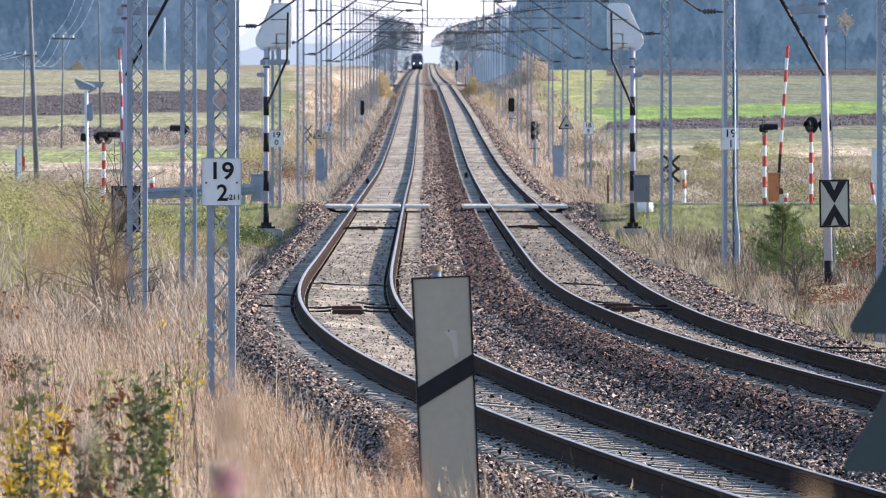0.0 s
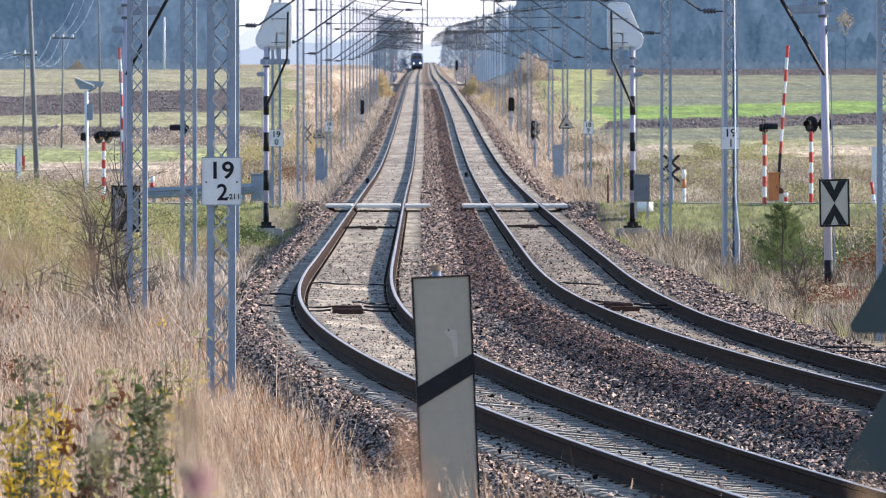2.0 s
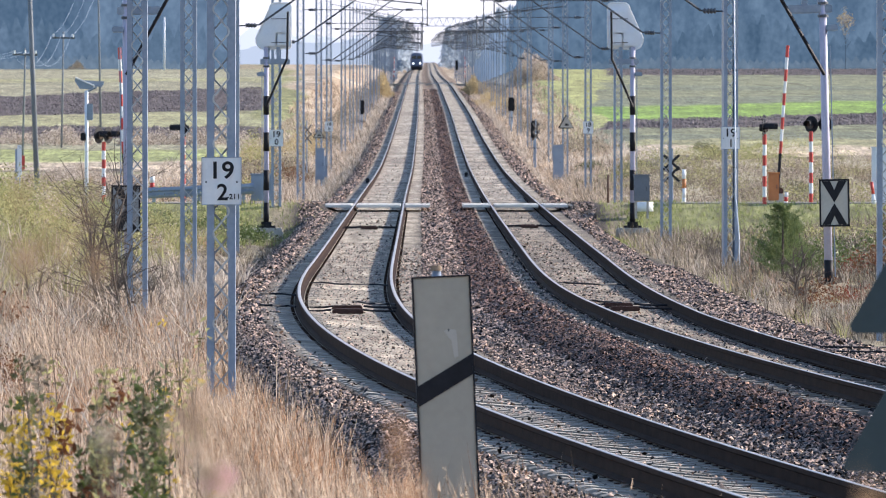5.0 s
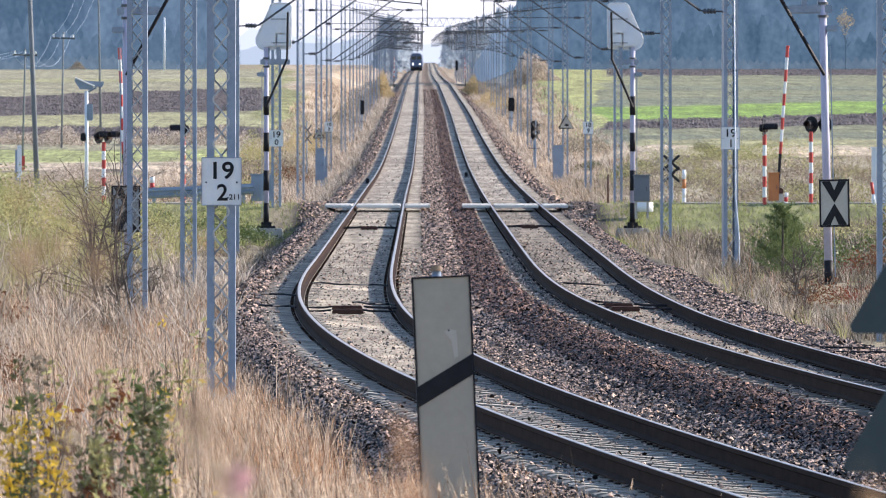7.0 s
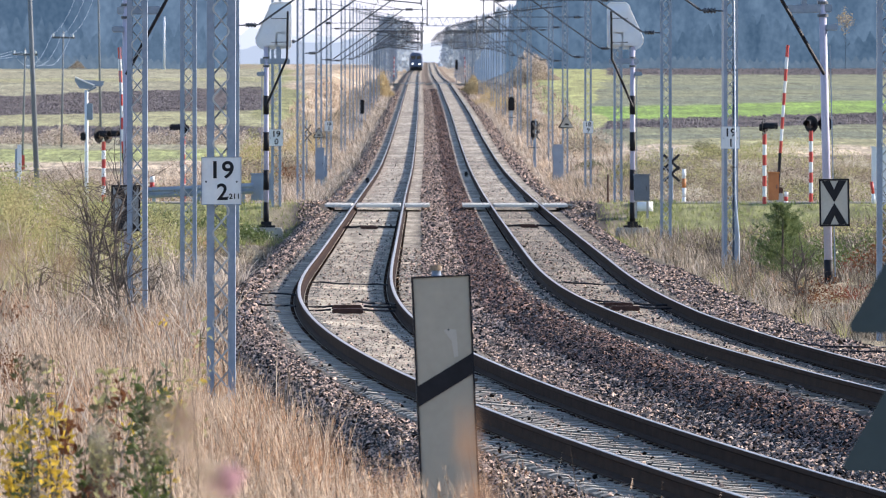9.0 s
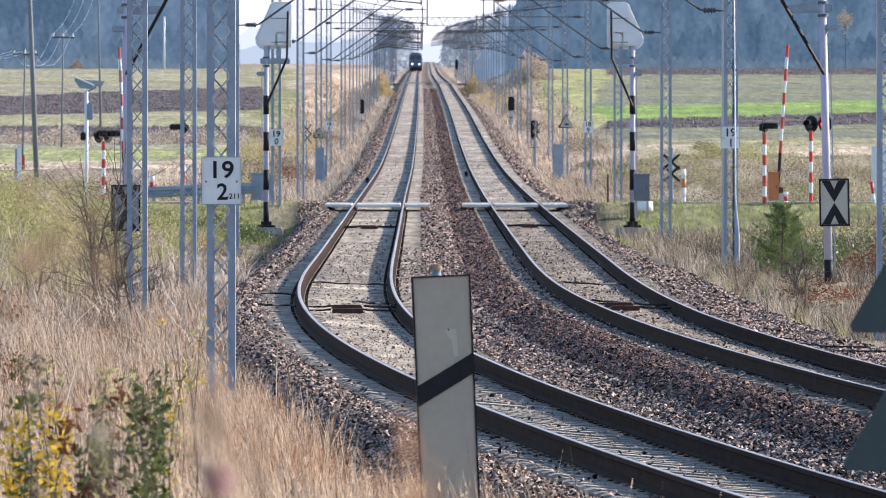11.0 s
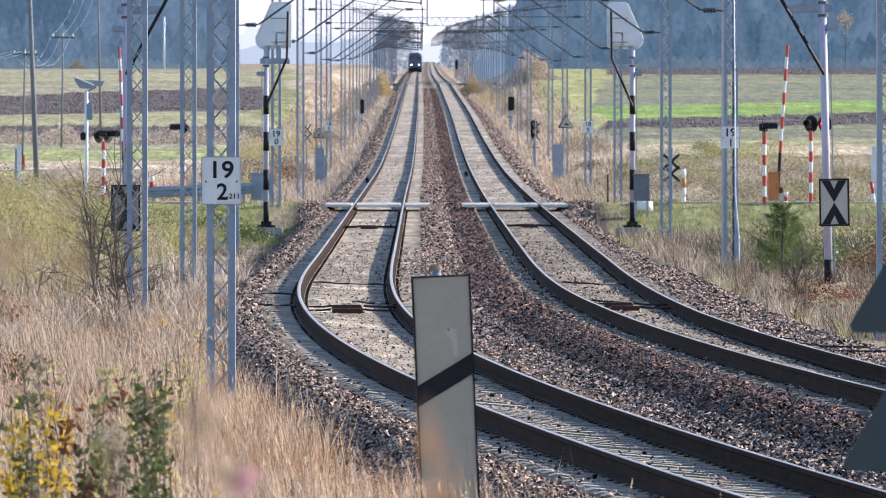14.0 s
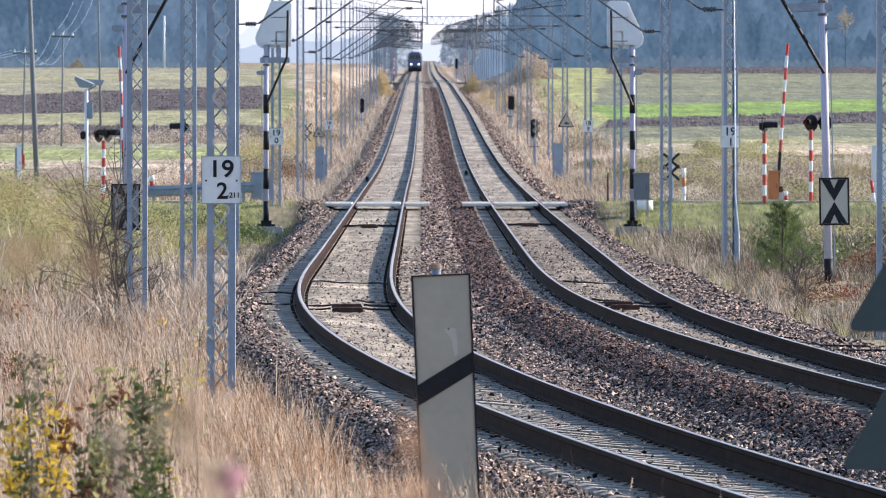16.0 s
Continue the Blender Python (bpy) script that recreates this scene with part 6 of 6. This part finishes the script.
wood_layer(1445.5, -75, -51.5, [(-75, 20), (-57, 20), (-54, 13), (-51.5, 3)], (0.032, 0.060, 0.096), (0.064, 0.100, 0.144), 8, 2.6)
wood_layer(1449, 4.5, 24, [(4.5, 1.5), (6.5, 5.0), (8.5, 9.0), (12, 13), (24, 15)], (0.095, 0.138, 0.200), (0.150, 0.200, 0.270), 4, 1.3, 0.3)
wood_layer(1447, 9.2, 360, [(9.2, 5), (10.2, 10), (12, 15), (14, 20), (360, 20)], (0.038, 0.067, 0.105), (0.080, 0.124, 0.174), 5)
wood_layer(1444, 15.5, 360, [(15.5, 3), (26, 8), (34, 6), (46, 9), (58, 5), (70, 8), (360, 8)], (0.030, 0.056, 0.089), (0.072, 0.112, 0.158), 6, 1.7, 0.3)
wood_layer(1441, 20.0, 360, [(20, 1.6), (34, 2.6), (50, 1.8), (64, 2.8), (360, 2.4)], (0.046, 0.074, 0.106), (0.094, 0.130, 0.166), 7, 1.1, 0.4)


def birch(x, y, high, wide, seed):
    rng = np.random.default_rng(seed)
    z = foot(x, y)
    b = thing("yellow_birch", pose(x, y, z), "yellow-leaved birch at the wood's edge", "tree", "yellow birches")
    trunk = Solid().tube((0, 0, -0.2), (0, 0, high * 0.8), 0.06, 0.02, n=7)
    for k in range(6):
        a = k * 1.1
        trunk.tube((0, 0, high * (0.35 + 0.07 * k)), (math.cos(a) * wide * 0.7, math.sin(a) * wide * 0.7, high * (0.5 + 0.08 * k)), 0.04, 0.012, n=5)
    # The trunk takes the wood's haze-tinted blue to sink into the backdrop.
    part("trunk", trunk, M_HAZEDWOODS, b)
    n = 150
    t = np.clip(rng.normal(0.84, 0.10, n), 0.5, 1.05)
    r = wide * rng.uniform(0, 1, n) ** 0.6 * np.interp(t, [0.5, 0.75, 0.9, 1.05], [0.3, 1.0, 1.0, 0.3])
    a = rng.uniform(0, 6.283, n)
    v, f = leaves(rng, np.stack([r * np.cos(a), r * np.sin(a), t * high], -1), (0.16, 0.16, 0.16), 3, 0.12)
    tagged(part("crown", big_mesh("crown", v, f, M_GOLD), M_GOLD, b), kind="stuff")


birch(57.2, 1412, 8.4, 1.25, 1)

# ----------------------- plants close to the camera -----------------------


WEEDS = []


def leafy_stalk(x, y, high, seed, material, n, size, label, name="leafy_stalk", spread=0.05):
    """An upright weed: a stem with many small leaves."""
    rng = np.random.default_rng(seed)
    z = foot(x, y, 0.02)
    s = thing(name, pose(x, y, z), label, "plant", "tall weeds")
    lean = rng.normal(0, 0.035)
    pts = [Vector((0.02 * math.sin(k * 1.3 + seed) + lean * high * (k / 6) ** 1.5, 0.02 * math.cos(k * 1.7 + seed), high * k / 6)) for k in range(7)]
    part("stem", Solid().path(pts, [0.006 - 0.0006 * k for k in range(7)], n=5), M_BARK, s)
    t = np.clip(rng.choice(rng.uniform(0.15, 1, 16), n) + rng.normal(0, 0.022, n), 0.08, 1.02)
    c = np.stack([np.interp(t, np.linspace(0, 1, 7), [p.x for p in pts]), np.interp(t, np.linspace(0, 1, 7), [p.y for p in pts]), t * high], -1)
    v, f = leaves(rng, c, (spread * high, spread * high, 0.02), 1, size)
    tagged(part("leaf_mass", big_mesh("leaf_mass", v, f, material), material, s), kind="stuff")
    WEEDS.append((s, x, y, z, seed))
    return s


CLUMPS = [(-1.285, 1.19, 6, 0.016), (-1.26, 1.10, 3, 0.02), (-1.495, 1.22, 5, 0.016), (-1.60, 1.06, 3, 0.02), (-1.55, 1.15, 2, 0.02), (-1.765, 1.36, 2, 0.006), (-1.70, 1.0, 2, 0.03), (-1.44, 0.95, 2, 0.02)]
k = 0
for x, top, many, wide in CLUMPS:
    for i in range(many):
        material = (M_LEAF, M_WEED, M_LEAF, M_OLIVE, M_WEED, M_RUST)[(i + k) % 6] if many > 2 else (M_WEED, M_DULLGRASS)[i % 2]
        leafy_stalk(x + random.gauss(0, wide), 44 + random.uniform(-1.2, 1.2), top * random.uniform(0.72, 1.10), 40 + k, material, 230, 0.019,
                    "tall withered weed among dry grass" if material in (M_DULLGRASS, M_RUST) else "tall green leafy weed among dry grass", spread=0.018)
        k += 1
leafy_stalk(-1.115, 44, 1.24, 66, M_BARK, 46, 0.010, "thin dark dry weed stalk in the grass", spread=0.008)
for k in range(15):
    leafy_stalk(-1.96 + 0.017 * k, 45 + 1.5 * math.sin(k * 3.1), 1.0 + 0.17 * math.sin(k * 2.3), 70 + k, (M_YELLOW, M_WEED, M_YELLOW, M_GOLD, M_YELLOW, M_RUST, M_LEAF)[k % 7], 210, 0.021, "yellow autumn-leaved weed among dry grass", spread=0.034)
for k in range(4):
    leafy_stalk(-1.66 + 0.035 * k, 60 + k, 1.50 - 0.07 * k, 120 + k, (M_YELLOW, M_OLIVE, M_GOLD, M_OLIVE)[k], 90, 0.02, "slender yellowing weed with soft leaves", spread=0.03)
leafy_stalk(-1.49, 60, 1.46, 126, M_OLIVE, 110, 0.022, "olive-green leafy weed beside a mast", spread=0.03)
leafy_stalk(-1.24, 44, 1.26, 68, M_YELLOW, 70, 0.016, "yellow-tipped weed among dry grass")
for k in range(7):
    leafy_stalk(-1.70 + 0.035 * k, 44.5 + math.sin(k * 2.0), 0.70 + 0.1 * math.sin(k * 4), 80 + k, M_RUST, 300, 0.018, "rust-brown withered weed stalk in dry grass")
for k in range(6):
    leafy_stalk(-3.1 + 0.22 * k, 72 + 3 * math.sin(k * 2.6), 0.9 + 0.25 * math.sin(k), 90 + k, M_OLIVE if k % 2 else M_YELLOW, 60, 0.03, "slender yellowing weed in the dry grass")
SWAY = []


def near_tuft(x, y, high, n, seed, material, label, head=0.03, spread=0.05, plume=None, even=False):
    """A blurred tuft of dry grass close to the camera, which sways."""
    rng = np.random.default_rng(seed)
    z = foot(x, y)
    tuft = thing("swaying_grass_tuft", pose(x, y, z), label, "grass", "near grass tufts")
    px, py = rng.normal(0, spread, n), rng.normal(0, 0.12, n)
    v, f = blades(rng, px, py, high * 0.85, high, 0.0016, 0.006 if even else 0.04, 0.0 if even else 0.02, np.zeros(n))
    if even:
        v = v.reshape(n, 5, 3)
        v[:, :, 2] *= (high * rng.uniform(0.955, 1.0, n) / v[:, 4, 2])[:, None]
        v = v.reshape(-1, 3)
    tagged(part("blades", big_mesh("blades", v, f, material), material, tuft), kind="stuff")
    tips = v.reshape(n, 5, 3)[:, 4]
    v2, f2 = tuft_heads(rng, tips[:, 0], tips[:, 1], tips[:, 2] - head, head, 14)
    tagged(part("seed_fluff", big_mesh("seed_fluff", v2, f2, material), material, tuft), kind="stuff")
    if plume:
        c = rng.normal(0, 1, (14, 3)) * (spread, 0.04, 0.014) + (0, 0, plume - z)
        v3, f3 = tuft_heads(rng, c[:, 0], c[:, 1], c[:, 2], 0.014, 8)
        tagged(part("plume", big_mesh("plume", v3, f3, material), material, tuft), kind="stuff")
    SWAY.append((tuft, x, y, z, seed))
    return tuft


near_tuft(-0.228, 6.0, 1.74, 7, 1, M_TAWNY, "soft dry grass tuft near the camera", 0.03, 0.016, 2.58)
near_tuft(-0.14, 6.0, 1.65, 9, 7, M_STRAW, "soft low dry grass tuft near the camera", 0.03, 0.012, 2.475)
near_tuft(-0.10, 6.2, 1.50, 5, 2, M_DULLGRASS, "soft dry grass tuft near the camera")
near_tuft(-0.225, 6.6, 1.65, 10, 3, M_RUSTGRASS, "soft russet grass tuft near the camera")
RUSSET = near_tuft(0.0, 5.6, 2.462 - foot(0, 5.6), 4, 6, M_RUSTGRASS, "thin russet grass tuft near the camera", 0.02, 0.007, even=True)
CORNER = near_tuft(0.23, 5.6, 2.463 - foot(0.23, 5.6), 5, 5, M_TAWNY, "soft tawny grass tuft near the camera", 0.025, 0.022, even=True)


def near_flower(x, y, top, r, seed, material, label):
    rng = np.random.default_rng(seed)
    z = foot(x, y)
    s = thing("wild_flower", pose(x, y, z), label, "flower", "near wild flowers")
    part("stem", Solid().path([(0.0, 0, 0), (0.01, 0, (top - z) * 0.6), (0, 0, top - z)], 0.0025, n=5), M_BARK, s)
    v, f = leaves(rng, np.array([[0, 0, top - z]]), (r * 0.36,) * 3, 110, r * 0.7)
    tagged(part("petals", big_mesh("petals", v, f, material), material, s), kind="stuff")
    SWAY.append((s, x, y, z, seed))
    return s


FLOWER = near_flower(-0.219, 10.0, 2.314, 0.0145, 3, M_PINK, "soft pink wild flower close to the camera")
SEEDHEAD = near_flower(-0.2315, 10.0, 2.322, 0.009, 8, M_SEED, "white fluffy seed head beside a pink flower")
near_flower(-0.218, 6.2, 2.468, 0.006, 4, M_SEED, "pale seed head close to the camera")


# where the wind carries the heads of three plants: seconds and the place across
DRIFT = {FLOWER: [(0, -0.125), (1, -0.121), (2, -0.143), (3, -0.137), (4, -0.135), (5.5, -0.128), (7, -0.121), (7.5, -0.126), (8, -0.131), (8.5, -0.139), (9, -0.127), (10.2, -0.134), (11.5, -0.126), (12.5, -0.121),
                  (13.5, -0.115), (14.5, -0.123), (15.5, -0.131), (16, -0.125)],
         CORNER: [(0, 0.205), (1, 0.228), (2, 0.235), (3, 0.225), (4, 0.24), (5.5, 0.235), (7, 0.238), (8, 0.243), (9, 0.26), (10.2, 0.29), (11.5, 0.30), (13, 0.29), (14, 0.275), (15, 0.30), (16, 0.30)],
         RUSSET: [(0, -0.004), (2, 0.0), (4, -0.002), (6, -0.006), (7, -0.002), (8, 0.006), (8.6, 0.022), (9, 0.035), (9.6, 0.020), (10.5, 0.0), (11.5, 0.005), (12, 0.011), (12.5, 0.002), (13.3, -0.002), (14, 0.013), (15, 0.0), (16, 0.002)]}

DRIFT[FLOWER] = [(t, 1.724 * x) for t, x in DRIFT[FLOWER]]
DRIFT[SEEDHEAD] = [(t, x - 0.0125) for t, x in DRIFT[FLOWER]]
HEAD_AT = {FLOWER: -0.219, SEEDHEAD: -0.2315, CORNER: 0.23, RUSSET: 0.0}

# ======================= what moves =======================


def motions():
    for k, vehicle in enumerate([LOCO] + WAGONS):
        back = 0 if k == 0 else 18.6 + 17.8 * (k - 1)
        rows = []
        for t in (0, 2, 4, 6, 8, 10, 12, 14, 16):
            d = 2475 - 27.9 * t + back
            p = along(d, -HALF)
            slope = (at(LINE_X, d + 20) - at(LINE_X, d - 20)) / 40
            rows.append((t, pose(p.x, p.y, p.z, 0, 0, math.degrees(-math.atan(slope)))))
        walk(vehicle, rows)
    for weed, x, y, z, seed in WEEDS:
        walk(weed, [(k * 0.8, pose(x, y, z, 0, 0.14 * math.sin(k * 0.9 + 1.2 * x) + 0.09 * math.sin(k * 1.9 + seed), 0)) for k in range(21)])
    for thing_, x, y, z, seed in SWAY:
        if thing_ in DRIFT:
            rise = 2.45 - z
            walk(thing_, [(t, pose(x, y, z, 0, math.degrees(math.atan((lean - HEAD_AT[thing_]) / rise)), 0)) for t, lean in DRIFT[thing_]])
            continue
        rows = []
        for k in range(33):
            t = k * 0.5
            gust = math.sin(t * 1.1 + seed) + 0.6 * math.sin(t * 2.3 + 2 * seed) + 0.35 * math.sin(t * 4.1 + seed * 3)
            rows.append((t, pose(x, y, z, 0.3 * math.sin(t * 1.7 + seed), 0.42 * gust, 0)))
        walk(thing_, rows)
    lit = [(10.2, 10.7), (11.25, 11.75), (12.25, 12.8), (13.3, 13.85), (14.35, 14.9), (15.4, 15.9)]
    # Swinging the glowing side forward and back imitates the lamps' blinking.
    for drum, spot, turn, sx in LENS_DISCS:
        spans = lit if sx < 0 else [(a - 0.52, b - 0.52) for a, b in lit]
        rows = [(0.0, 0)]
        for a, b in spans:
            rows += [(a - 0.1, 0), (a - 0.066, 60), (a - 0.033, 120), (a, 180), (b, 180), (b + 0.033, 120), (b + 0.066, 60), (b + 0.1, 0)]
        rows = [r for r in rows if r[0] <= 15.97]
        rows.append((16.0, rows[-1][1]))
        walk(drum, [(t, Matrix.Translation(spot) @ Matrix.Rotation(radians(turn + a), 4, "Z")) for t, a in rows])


motions()
